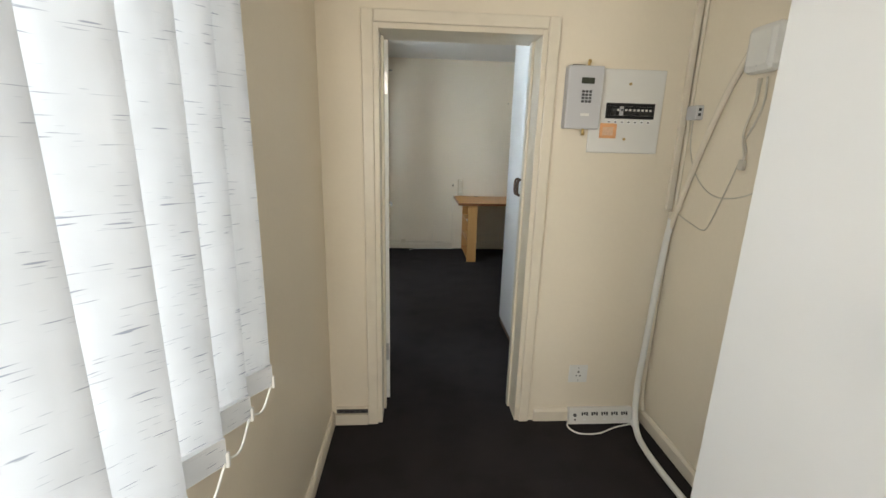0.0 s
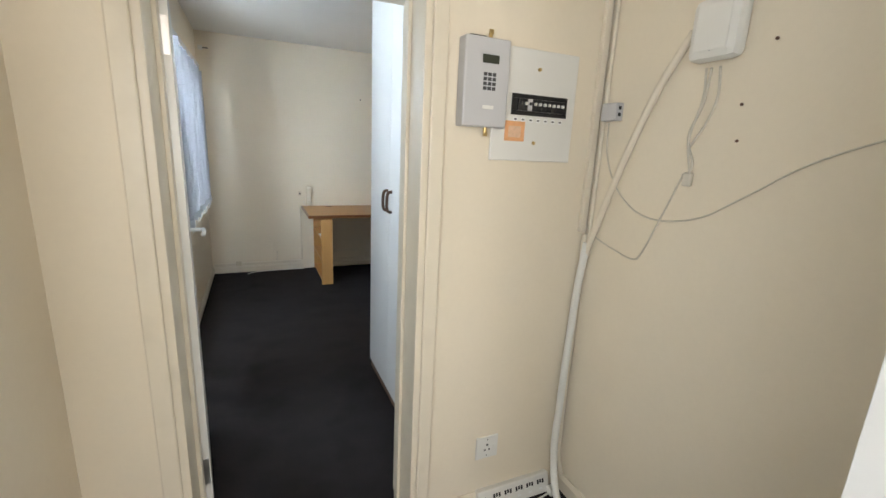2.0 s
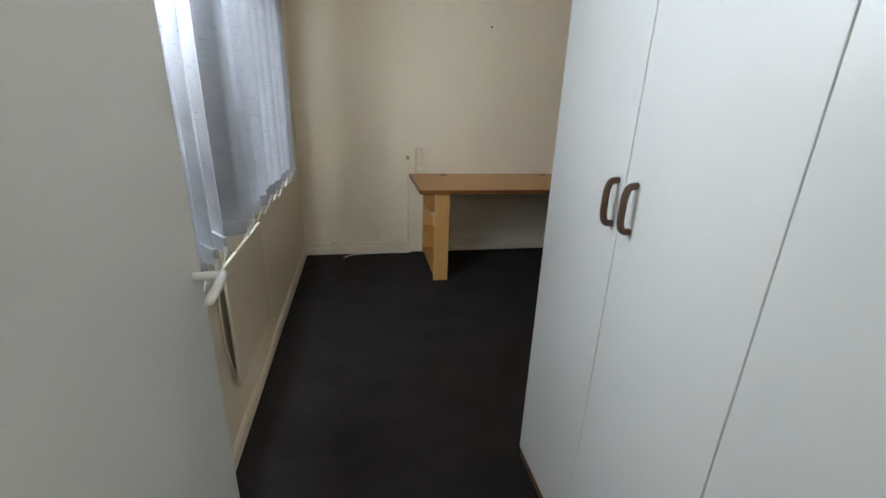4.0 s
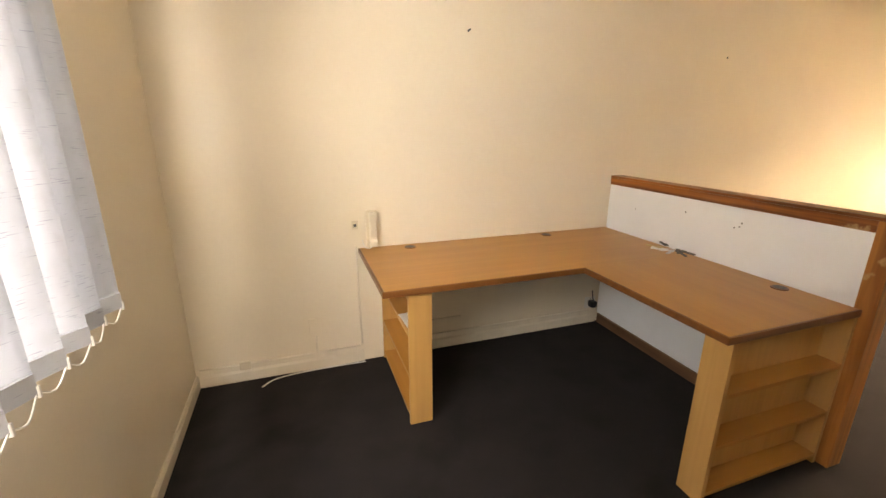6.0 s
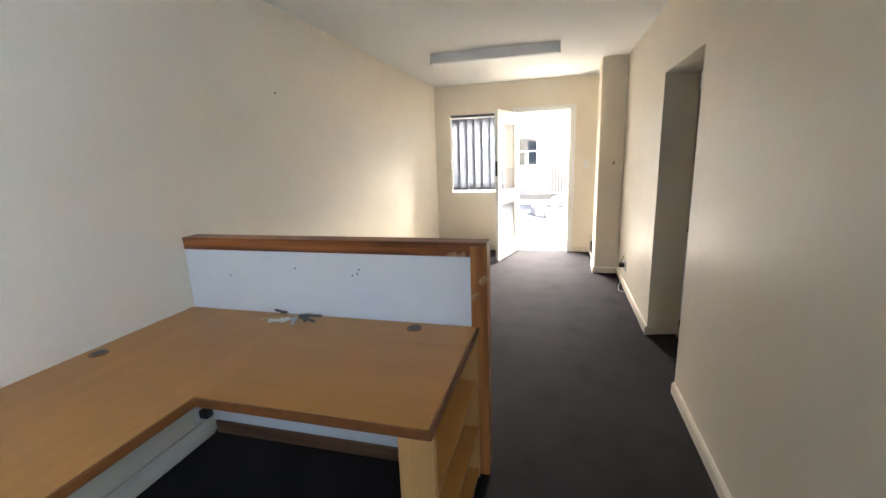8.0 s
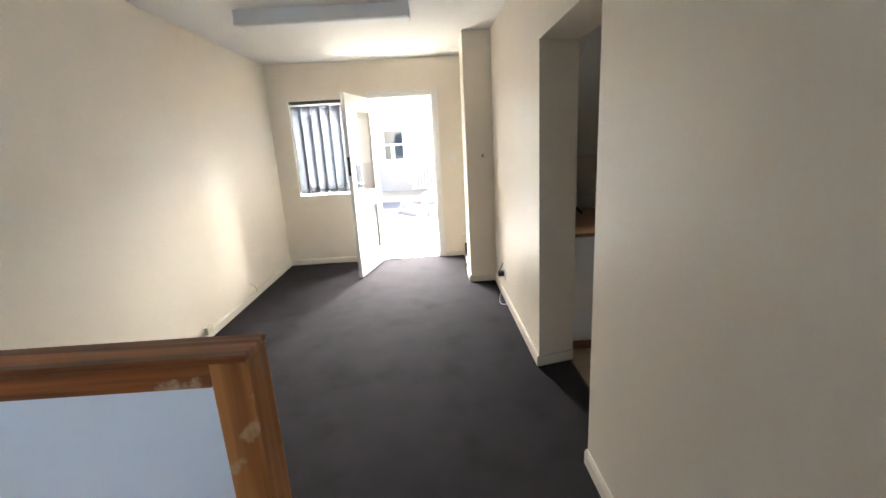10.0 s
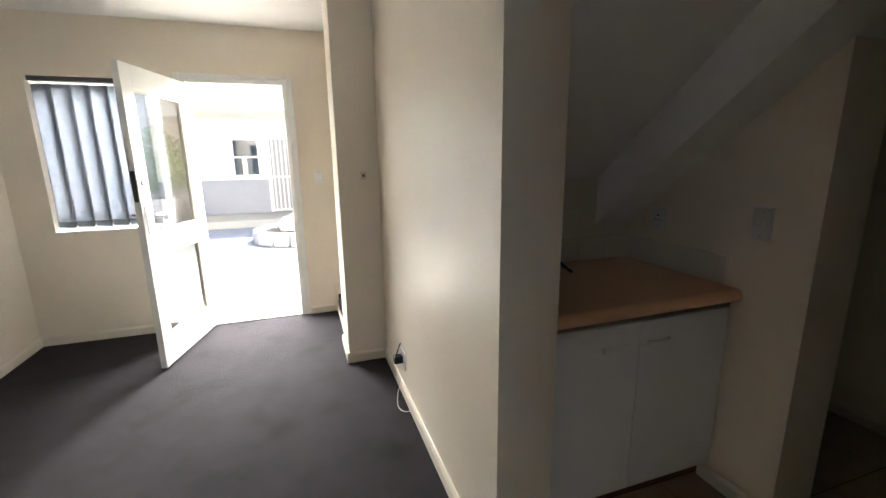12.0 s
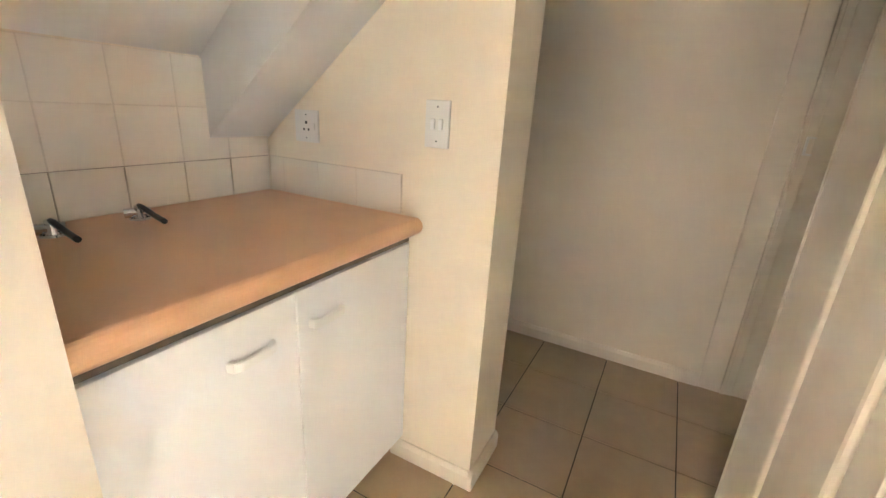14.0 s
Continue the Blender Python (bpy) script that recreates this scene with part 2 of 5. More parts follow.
M = dict(
    wall=material("cream_wall_paint", (0.78, 0.70, 0.565), 0.42, var=0.035, scale=2.5, grain=0.02, gscale=60, bump=0.10, bscale=55,
                  stain=(0.60, 0.53, 0.42), sscale=1.6, samount=0.15),
    ceiling=material("white_ceiling_paint", (0.78, 0.76, 0.72), 0.8, var=0.03, scale=3, bump=0.1, bscale=70),
    carpet=material("dark_brown_carpet", (0.029, 0.025, 0.026), 0.95, var=0.30, scale=5, grain=0.45, gscale=420, bump=0.9, bscale=520,
                    stain=(0.016, 0.0135, 0.013), sscale=3.4, samount=0.7, spec=0.15),
    trim=material("cream_gloss_trim", (0.74, 0.67, 0.55), 0.32, var=0.05, scale=7, bump=0.08, bscale=35,
                  stain=(0.45, 0.38, 0.28), sscale=6, samount=0.18),
    frame=material("cream_enamel_frame", (0.75, 0.68, 0.555), 0.30, var=0.04, scale=6, bump=0.06, bscale=30,
                   stain=(0.42, 0.36, 0.28), sscale=9, samount=0.15),
    white=material("white_melamine", (0.80, 0.80, 0.79), 0.38, var=0.015, scale=3),
    board=material("white_board", (0.80, 0.82, 0.84), 0.45, var=0.03, scale=4, stain=(0.62, 0.63, 0.64), sscale=7, samount=0.12),
    white_gloss=material("white_gloss_paint", (0.80, 0.79, 0.75), 0.28, var=0.03, scale=5, bump=0.05, bscale=30),
    desk=wood("beech_laminate_x", (0.52, 0.245, 0.062), (0.455, 0.208, 0.050), 0, 0.36),
    desk_y=wood("beech_laminate_y", (0.52, 0.245, 0.062), (0.455, 0.208, 0.050), 1, 0.36),
    desk_z=wood("beech_laminate_z", (0.57, 0.315, 0.112), (0.49, 0.262, 0.088), 2, 0.40),
    edge=wood("brown_edge_lipping", (0.22, 0.080, 0.022), (0.13, 0.045, 0.013), 0, 0.34),
    pine_y=wood("worn_varnished_pine_y", (0.40, 0.13, 0.030), (0.12, 0.034, 0.009), 1, 0.35, contrast=1.5, worn=(0.55, 0.38, 0.22)),
    pine_z=wood("worn_varnished_pine_z", (0.47, 0.19, 0.052), (0.20, 0.06, 0.015), 2, 0.35, contrast=1.4, worn=(0.52, 0.34, 0.18)),
    skirt_wood=wood("brown_wood_skirting", (0.20, 0.10, 0.05), (0.11, 0.05, 0.025), 1, 0.5),
    handle=material("brown_moulded_handle", (0.30, 0.10, 0.022), 0.28, var=0.12, scale=20),
    # the handle brown darkened for the dimmer desk room; also colours screw holes
    handle_dark=material("dimmed_brown_handle", (0.10, 0.05, 0.03), 0.3),
    # dark brown of the plinths, also the painted shade under the countertop
    shadow_gap=material("plinth_and_gap_shade", (0.16, 0.12, 0.09), 0.7, var=0.1),
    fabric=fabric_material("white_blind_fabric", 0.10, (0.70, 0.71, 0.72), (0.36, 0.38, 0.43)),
    # two greyer copies of the white cloth, backlit shade put into their colour
    fabric_shaded=fabric_material("shaded_blind_fabric", 0.04, (0.52, 0.53, 0.56), (0.34, 0.35, 0.40)),
    fabric_backlit=fabric_material("backlit_grey_blind_fabric", 0.0004, (0.26, 0.27, 0.29), (0.20, 0.21, 0.23)),
    plastic=material("white_plastic", (0.74, 0.73, 0.69), 0.35, var=0.03, scale=10),
    old_plastic=material("yellowed_plastic", (0.66, 0.58, 0.44), 0.4, var=0.05, scale=9),
    handset=material("cream_handset_plastic", (0.74, 0.68, 0.56), 0.32, var=0.04, scale=12),
    grey_plastic=material("grey_enamel_box", (0.52, 0.52, 0.53), 0.42, var=0.03, scale=12),
    grey_cable=material("painted_over_cable", (0.60, 0.555, 0.47), 0.5, var=0.1, scale=30),
    black=material("black_plastic", (0.012, 0.012, 0.013), 0.35),
    dark=material("dark_grey", (0.07, 0.07, 0.07), 0.6),
    orange=material("orange_label", (0.75, 0.38, 0.18), 0.6, var=0.15, scale=60),
    orange_pale=material("pale_orange_print", (0.70, 0.46, 0.30), 0.6, var=0.2, scale=90),
    lcd=material("lcd_glass", (0.05, 0.055, 0.04), 0.15),
    brass=material("worn_brass", (0.55, 0.40, 0.18), 0.35, metal=1.0),
    chrome=material("chrome", (0.75, 0.75, 0.76), 0.16, metal=1.0),
    steel=material("brushed_steel", (0.55, 0.55, 0.55), 0.35, metal=1.0, var=0.05, scale=30),
    alu=material("white_enamelled_aluminium", (0.72, 0.73, 0.74), 0.35, var=0.02),
    counter=material("peach_laminate", (0.66, 0.385, 0.215), 0.36, var=0.05, scale=9, grain=0.05, gscale=260),
    tile=material("beige_ceramic_tile", (0.47, 0.335, 0.205), 0.30, var=0.14, scale=7, grain=0.05, gscale=90, bump=0.05, bscale=25,
                  stain=(0.36, 0.25, 0.15), sscale=5, samount=0.35),
    grout=material("dark_grout", (0.085, 0.06, 0.04), 0.9, var=0.2, scale=40),
    wall_tile=material("white_glazed_tile", (0.80, 0.74, 0.64), 0.22, var=0.02, scale=12),
    wall_grout=material("dirty_wall_grout", (0.16, 0.13, 0.10), 0.8, var=0.5, scale=9),
    clean_grout=material("pale_wall_grout", (0.68, 0.62, 0.53), 0.8, var=0.1, scale=12),
    glass=glass_material("clear_glass", 1.45),
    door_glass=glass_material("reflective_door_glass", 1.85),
    heater=material("painted_heater_panel", (0.70, 0.62, 0.50), 0.5, var=0.03, scale=5, bump=0.05, bscale=40),
    diffuser=material("lamp_cover", (0.74, 0.74, 0.72), 0.4),
    paving=material("sunlit_concrete", (0.44, 0.415, 0.365), 0.85, var=0.10, scale=1.5, grain=0.08, gscale=60, bump=0.3, bscale=80),
    brickpave=material("grey_brick_paver", (0.27, 0.28, 0.31), 0.85, var=0.15, scale=8, grain=0.1, gscale=60, bump=0.3, bscale=90),
    plaster=material("white_plaster", (0.78, 0.75, 0.68), 0.8, var=0.04, scale=2, bump=0.2, bscale=60),
    dado=material("grey_plaster", (0.33, 0.33, 0.35), 0.8, var=0.05, scale=2, bump=0.2, bscale=60),
    rock=material("grey_rock", (0.30, 0.29, 0.29), 0.9, var=0.25, scale=6, bump=0.5, bscale=25),
    soil=material("soil", (0.06, 0.045, 0.03), 0.95, var=0.3, scale=20, bump=0.6, bscale=60),
    leaf=material("green_leaf", (0.11, 0.22, 0.03), 0.45, var=0.35, scale=9),
    bark=material("bark", (0.14, 0.10, 0.07), 0.9, var=0.3, scale=20, bump=0.6, bscale=60),
    dark_glass=material("dark_window_glass", (0.02, 0.03, 0.045), 0.05),
    roof=material("roof_concrete", (0.35, 0.33, 0.31), 0.9, var=0.1, scale=2),
    sign=material("lilac_sign_board", (0.58, 0.50, 0.64), 0.4, var=0.05, scale=3),
    sign_dark=material("navy_sign_band", (0.09, 0.08, 0.18), 0.4),
    sign_red=material("maroon_sign_letter", (0.25, 0.05, 0.09), 0.4),
    cord=material("white_cord", (0.75, 0.73, 0.68), 0.6),
)


# ---- mesh helpers ----
def box(bm, x0, x1, y0, y1, z0, z1, bevel=0.0, seg=2):
    m = Matrix.Translation(((x0 + x1) / 2, (y0 + y1) / 2, (z0 + z1) / 2)) @ Matrix.Diagonal((abs(x1 - x0), abs(y1 - y0), abs(z1 - z0), 1))
    vs = bmesh.ops.create_cube(bm, size=1, matrix=m)["verts"]
    if bevel:
        es = {e for v in vs for e in v.link_edges}
        bmesh.ops.bevel(bm, geom=list(es), offset=bevel, segments=seg, affect="EDGES", profile=0.5)
    return bm


def slab(*a, **k):
    return box(bmesh.new(), *a, **k)


def rod(bm, a, b, r, r2=None, seg=14, caps=True):
    a, b = Vector(a), Vector(b)
    q = (b - a).to_track_quat("Z", "Y").to_matrix().to_4x4()
    bmesh.ops.create_cone(bm, cap_ends=caps, segments=seg, radius1=r, radius2=r if r2 is None else r2, depth=(b - a).length,
                          matrix=Matrix.Translation((a + b) / 2) @ q)
    return bm


def tube(bm, pts, r, seg=8, close=False):
    """A round bar swept along points."""
    pts = [Vector(p) for p in pts]
    rings = []
    n = len(pts)
    side = None
    for i, p in enumerate(pts):
        d = (pts[min(i + 1, n - 1)] - pts[max(i - 1, 0)]).normalized()
        if side is None:
            side = d.orthogonal().normalized()
        side = (side - d * side.dot(d)).normalized()
        up = d.cross(side)
        rings.append([bm.verts.new(p + (side * math.cos(2 * math.pi * k / seg) + up * math.sin(2 * math.pi * k / seg)) * r) for k in range(seg)])
    for a, b in zip(rings, rings[1:]):
        for k in range(seg):
            f = bm.faces.new((a[k], a[(k + 1) % seg], b[(k + 1) % seg], b[k]))
            f.smooth = True
    bm.faces.new(rings[0][::-1])
    bm.faces.new(rings[-1])
    return bm


def curve_points(ctrl, n=10):
    """Catmull-Rom through control points."""
    c = [Vector(p) for p in ctrl]
    c = [2 * c[0] - c[1]] + c + [2 * c[-1] - c[-2]]
    out = []
    for i in range(1, len(c) - 2):
        for k in range(n):
            t = k / n
            p0, p1, p2, p3 = c[i - 1:i + 3]
            out.append(0.5 * (2 * p1 + (p2 - p0) * t + (2 * p0 - 5 * p1 + 4 * p2 - p3) * t * t + (3 * p1 - p0 - 3 * p2 + p3) * t ** 3))
    return out + [c[-2]]


def prism(bm, outline, axis, a, b):
    """Extrudes a 2D outline from a to b along x (0), y (1) or z (2)."""
    def put(u, v, w):
        return ((w, u, v), (u, w, v), (u, v, w))[axis]
    lo = [bm.verts.new(put(u, v, a)) for u, v in outline]
    hi = [bm.verts.new(put(u, v, b)) for u, v in outline]
    n = len(outline)
    bm.faces.new(lo)
    bm.faces.new(hi[::-1])
    for i in range(n):
        bm.faces.new((lo[i], hi[i], hi[(i + 1) % n], lo[(i + 1) % n]))
    bmesh.ops.recalc_face_normals(bm, faces=bm.faces)
    return bm


def thing(name, loc, label="", category="", group="", kind=""):
    ob = new(name)
    ob.empty_display_size = 0.1
    ob.location = loc
    return tagged(ob, label, category, group, kind)


def root(ob):
    while ob.parent:
        ob = ob.parent
    return ob


def part(name, bm, mat, parent=None, label="", smooth=False):
    """Links a bmesh, drawn in world places, as one mesh under a thing or part."""
    me = bpy.data.meshes.new(name)
    if parent:
        bmesh.ops.translate(bm, verts=bm.verts, vec=-Vector(root(parent).location))
    bm.to_mesh(me)
    bm.free()
    if smooth:
        me.polygons.foreach_set("use_smooth", [True] * len(me.polygons))
    me.materials.append(mat)
    ob = new(name, me)
    if parent:
        ob.parent = parent
    if label:
        ob["label"] = label
    return ob


def solo(name, bm, mat, label="", category="", group="", kind="", base=None, smooth=False):
    """A thing of one mesh, with its origin at base."""
    base = Vector(base if base else (0, 0, 0))
    bmesh.ops.translate(bm, verts=bm.verts, vec=-base)
    ob = part(name, bm, mat, None, "", smooth)
    ob.location = base
    return tagged(ob, label, category, group, kind)


def wall(name, x0, x1, y0, y1, z0, z1, holes=(), along="x", mat=None, label=""):
    """A wall of full thickness, with openings (from, to, bottom, top) cut through it."""
    bm = bmesh.new()
    lo, hi = (x0, x1) if along == "x" else (y0, y1)
    us = sorted({lo, hi, *[h[0] for h in holes], *[h[1] for h in holes]})
    for a, b in zip(us, us[1:]):
        spans, z = [], z0
        for h in sorted([h for h in holes if h[0] <= a and h[1] >= b], key=lambda h: h[2]):
            if h[2] > z:
                spans.append((z, h[2]))
            z = h[3]
        if z < z1:
            spans.append((z, z1))
        for s, e in spans:
            box(bm, *((a, b, y0, y1) if along == "x" else (x0, x1, a, b)), s, e)
    bmesh.ops.remove_doubles(bm, verts=bm.verts, dist=0.0005)
    return solo(name, bm, mat or M["wall"], label or "cream painted plaster wall", "wall", kind="structure")


# ---- structure ----
D1 = (-0.066, 0.70, 0.0, 1.95)             # first doorway, x and z
W1 = (0.15, 1.93, 0.90, 2.02)              # window of the first room, y and z
W2 = (3.75, 5.72, 0.90, 2.02)              # window of the desk room
FD = (4.905, 5.70, 0.0, 2.085)             # outer door
FW = (5.86, 6.685, 0.897, 2.06)            # window beside it
KO = (3.38, 4.324, 0.0, 1.998)             # opening to the kitchenette

solo("floor", prism(bmesh.new(), [(XL - 0.24, -1.69), (1.53, -1.69), (1.53, 1.9), (XE, 1.9), (XE, YF), (XL - 0.24, YF)], 2, -0.20, 0.0), M["carpet"], "dark brown worn carpet over the whole office", "floor", kind="structure")
wall("wall_west", XL - 0.24, XL, -1.45, YF, 0, ZC, [W1, W2], "y")
wall("wall_north", XL - 0.24, XE + 0.24, YF, YF + 0.24, 0, ZC)
wall("wall_doorway", XL, 1.38, YD, YDB, 0, ZC, [D1])
wall("wall_east_first_room", 1.38, 1.53, -1.45, YDB, 0, ZC, along="y")
# unseen end wall; its opening is made up to hold a fill lamp
wall("wall_south_first_room", XL - 0.24, 1.53, -1.69, -1.45, 0, ZC, [(-0.2, 1.0, 0.95, 2.05)])
wall("wall_south_office", 1.405, 6.45, YRB, YR, 0, ZC, [KO])
wall("wall_east", XE, XE + 0.24, YRB - 1.4, YF, 0, ZC, [FD, FW], "y")
solo("pillar", slab(6.092, 6.45, YR, 4.63, 0, ZC, bevel=0.006), M["wall"], "cream painted square pillar against the wall", "pillar", kind="structure")
solo("ceiling", slab(XL - 0.24, XE + 0.24, -1.69, YF + 0.24, ZC, ZC + 0.2), M["ceiling"], "plain white painted ceiling", "ceiling", kind="structure")
# unseen slab, its overhang added to keep direct sun off the blinds
solo("roof", slab(XL - 0.75, XE + 0.55, -1.8, YF + 0.6, ZC + 0.2, ZC + 0.75), M["roof"], "unseen flat concrete slab with an overhang that shades the windows", "roof", kind="structure")

wall("wall_south_building", 1.53, XE + 0.24, -1.69, -1.45, -0.06, ZC)
wall("wall_east_building", XE, XE + 0.24, -1.45, YRB - 1.4, -0.06, ZC, along="y")

# kitchenette under the stairs
KE, KS, KP, KB, KW = 4.985, 3.245, 4.12, 2.118, 3.36     # east wall, stub face, stub end, back wall, west wall
wall("wall_kitchen_east", KE, KE + 0.15, KB, YRB, 0, ZC, along="y")
wall("wall_kitchen_stub", KP, KE, KS - 0.227, KS, 0, ZC)
wall("wall_kitchen_back", KW - 1.2, KE + 0.15, KB - 0.15, KB, 0, ZC)
wall("wall_kitchen_west", KW - 0.14, KW, 2.848, YRB, 0, ZC, along="y")
wall("wall_store_west", KW - 1.2, KW - 1.06, KB, YRB, 0, ZC, along="y")


JAMB = [(4.258, YR), (4.324, YR), (4.324, YRB)]
solo("wall_splayed_jamb", prism(bmesh.new(), JAMB, 2, 0.0, KO[3]), M["wall"], "cream painted splayed jamb of the kitchenette opening", "wall", kind="structure")
solo("baseboard", prism(bmesh.new(), [(4.244, YR + 0.014), (4.258, YR), (4.324, YRB), (4.310, YRB)], 2, 0.004, 0.072), M["trim"], "white painted skirting board", "skirting", kind="structure")


def soffit():
    s = 0.80
    z_at = lambda x, z0: z0 + s * (4.99 - x)
    bm = bmesh.new()
    x_top = 4.99 - (ZC - 1.32) / s
    prism(bm, [(KE, z_at(KE, 1.32)), (x_top, ZC), (KE, ZC)], 1, KS + 0.22, YRB)
    solo("stair_soffit", bm, M["ceiling"], "white sloping underside of the staircase above", "soffit", kind="structure")
    bm = bmesh.new()
    x_top = 4.99 - (ZC - 1.085) / s
    prism(bm, [(KE, z_at(KE, 1.085)), (x_top, ZC), (KE, ZC)], 1, KS, KS + 0.22)
    prism(bm, [(KP - 0.002, z_at(KP, 1.085)), (x_top, ZC), (KP - 0.002, ZC)], 1, KS - 0.227, KS - 0.0005)
    solo("stair_string", bm, M["ceiling"], "white boxed-in stair string sloping over the counter", "soffit", kind="structure")


soffit()


def stairs():
    st = thing("staircase", (6.84, 4.3, 0), "dark carpeted winding steps with white skirting behind the pillar", "stairs")
    for i in range(4):
        part("step", slab(6.455, XE - 0.005, 4.60 - 0.26 * (i + 1), 4.60 - 0.26 * i, 0.002, 0.17 * (i + 1), bevel=0.012), M["carpet"], st)
    bm = bmesh.new()
    prism(bm, [(4.63, 0.002), (4.63, 0.27), (4.56, 0.29), (3.6, 0.93), (3.6, 0.70), (4.52, 0.06), (4.52, 0.002)], 0, XE - 0.022, XE - 0.004)
    part("skirting", bm, M["trim"], st, "white painted stair skirting")
    part("riser_trim", slab(6.46, XE - 0.024, 4.602, 4.616, 0.002, 0.06, bevel=0.003), M["trim"], st)
    wall("wall_stair_back", 6.45, XE, 3.20, 3.34, 0, ZC)
    wall("wall_stair_side", 6.30, 6.45, 3.20, YRB, 0, ZC, along="y")


stairs()


def skirting(name, runs, h=0.075, t=0.016, mat=None, label="white painted skirting board"):
    for x0, y0, x1, y1, nx, ny in runs:
        bm = bmesh.new()
        prof = [(0, 0.002), (t, 0.002), (t, h - 0.016), (t * 0.45, h), (0, h)]
        if abs(x1 - x0) > abs(y1 - y0):
            prism(bm, [(y0 + ny * u, v) for u, v in prof], 0, x0, x1)
        else:
            prism(bm, [(x0 + nx * u, v) for u, v in prof], 1, y0, y1)
        solo(name, bm, mat or M["trim"], label, "skirting", kind="structure")


skirting("baseboard", [
    (XL, -1.45, XL, YD - 0.002, 1, 0), (XL, YDB + 0.002, XL, YF, 1, 0), (XL + 0.017, YF, 0.655, YF, 0, -1), (0.955, YF, 2.43, YF, 0, -1),
    (2.53, YF, XE, YF, 0, -1), (XE, FD[1] + 0.05, XE, YF - 0.017, -1, 0), (XE, 4.64, XE, FD[0] - 0.05, -1, 0),
    (1.402, YR, KO[0], YR, 0, 1), (4.258, YR, 6.09, YR, 0, 1), (6.092, YR + 0.017, 6.092, 4.646, -1, 0), (6.092, 4.63, 6.45, 4.63, 0, 1),
    (0.775, YD, 1.36, YD, 0, -1), (1.38, -1.45, 1.38, YD - 0.017, -1, 0),
    (KP - 0.014, KS, 4.43, KS, 0, 1), (KP, KS - 0.227, KP, KS + 0.014, -1, 0), (3.414, KB, KE, KB, 0, 1),
])


def doorway_one():
    x0, x1, _, z1 = D1
    fr = thing("door_frame", ((x0 + x1) / 2, YD, 0), "cream painted wooden door frame with chipped edges", "door frame", kind="structure")
    w, p = 0.045, 0.018
    part("jamb", slab(x0, x0 + 0.028, YD - 0.004, YDB - 0.045, 0.002, z1, bevel=0.003), M["frame"], fr)
    part("jamb", slab(x1 - 0.028, x1, YD - 0.004, YDB + 0.004, 0.002, z1, bevel=0.003), M["frame"], fr)
    part("head", slab(x0 + 0.028, x1 - 0.028, YD - 0.004, YDB + 0.004, z1 - 0.028, z1, bevel=0.003), M["frame"], fr)
    for a, b in ((x0 - w, x0 + 0.006), (x1 - 0.006, x1 + w)):
        part("architrave", slab(a, b, YD - p, YD - 0.0045, 0.002, z1 + w, bevel=0.005), M["frame"], fr)
    part("architrave", slab(x0 + 0.007, x1 - 0.007, YD - p, YD - 0.0045, z1 - 0.006, z1 + w, bevel=0.005), M["frame"], fr)
    for a, b in ((x0 + 0.028, x0 + 0.040), (x1 - 0.040, x1 - 0.028)):
        part("stop", slab(a, b, YDB - 0.09, YDB - 0.05, 0.002, z1 - 0.028, bevel=0.002), M["frame"], fr)
    part("strike_plate", slab(x1 - 0.0295, x1 - 0.0275, YDB - 0.045, YDB - 0.02, 0.97, 1.07), M["brass"], fr, "brass strike plate")
    # the leaf stands open into the desk room
    hx, hy, n = x0 + 0.02, YDB - 0.03, radians(97)
    lf = thing("door_leaf", (hx, hy, 0), "white painted flush door standing wide open", "door", kind="")
    L, T = 0.725, 0.038
    def leafbox(a, b, c, d, z0, zt, bev=0.0):
        bm = slab(hx + a, hx + b, hy + c, hy + d, z0, zt, bevel=bev)
        bmesh.ops.rotate(bm, cent=(hx, hy, 0), matrix=Matrix.Rotation(n, 3, "Z"), verts=bm.verts)
        return bm
    part("panel", leafbox(0.0, L, -T, 0, 0.03, z1 - 0.032, 0.002), M["white_gloss"], lf)
    part("lock_plate", leafbox(L - 0.001, L + 0.0015, -T + 0.008, -0.008, 0.96, 1.13), M["black"], lf, "dark mortice lock plate")
    for zz in (0.27, 1.68):
        part("hinge", leafbox(-0.002, 0.001, -T + 0.004, 0.012, zz, zz + 0.10), M["steel"], lf, "steel butt hinge")
    for s in (1, -1):
        c = 0.0 if s > 0 else -T
        hb = bmesh.new()
        rod(hb, (hx + L - 0.06, hy + c, 1.06), (hx + L - 0.06, hy + c + s * 0.05, 1.06), 0.009)
        tube(hb, [(hx + L - 0.055, hy + c + s * 0.05, 1.06), (hx + L - 0.12, hy + c + s * 0.052, 1.06), (hx + L - 0.17, hy + c + s * 0.046, 1.057)], 0.009)
        bmesh.ops.rotate(hb, cent=(hx, hy, 0), matrix=Matrix.Rotation(n, 3, "Z"), verts=hb.verts)
        part("lever_handle", hb, M["plastic"], lf, "white lever handle", True)


doorway_one()


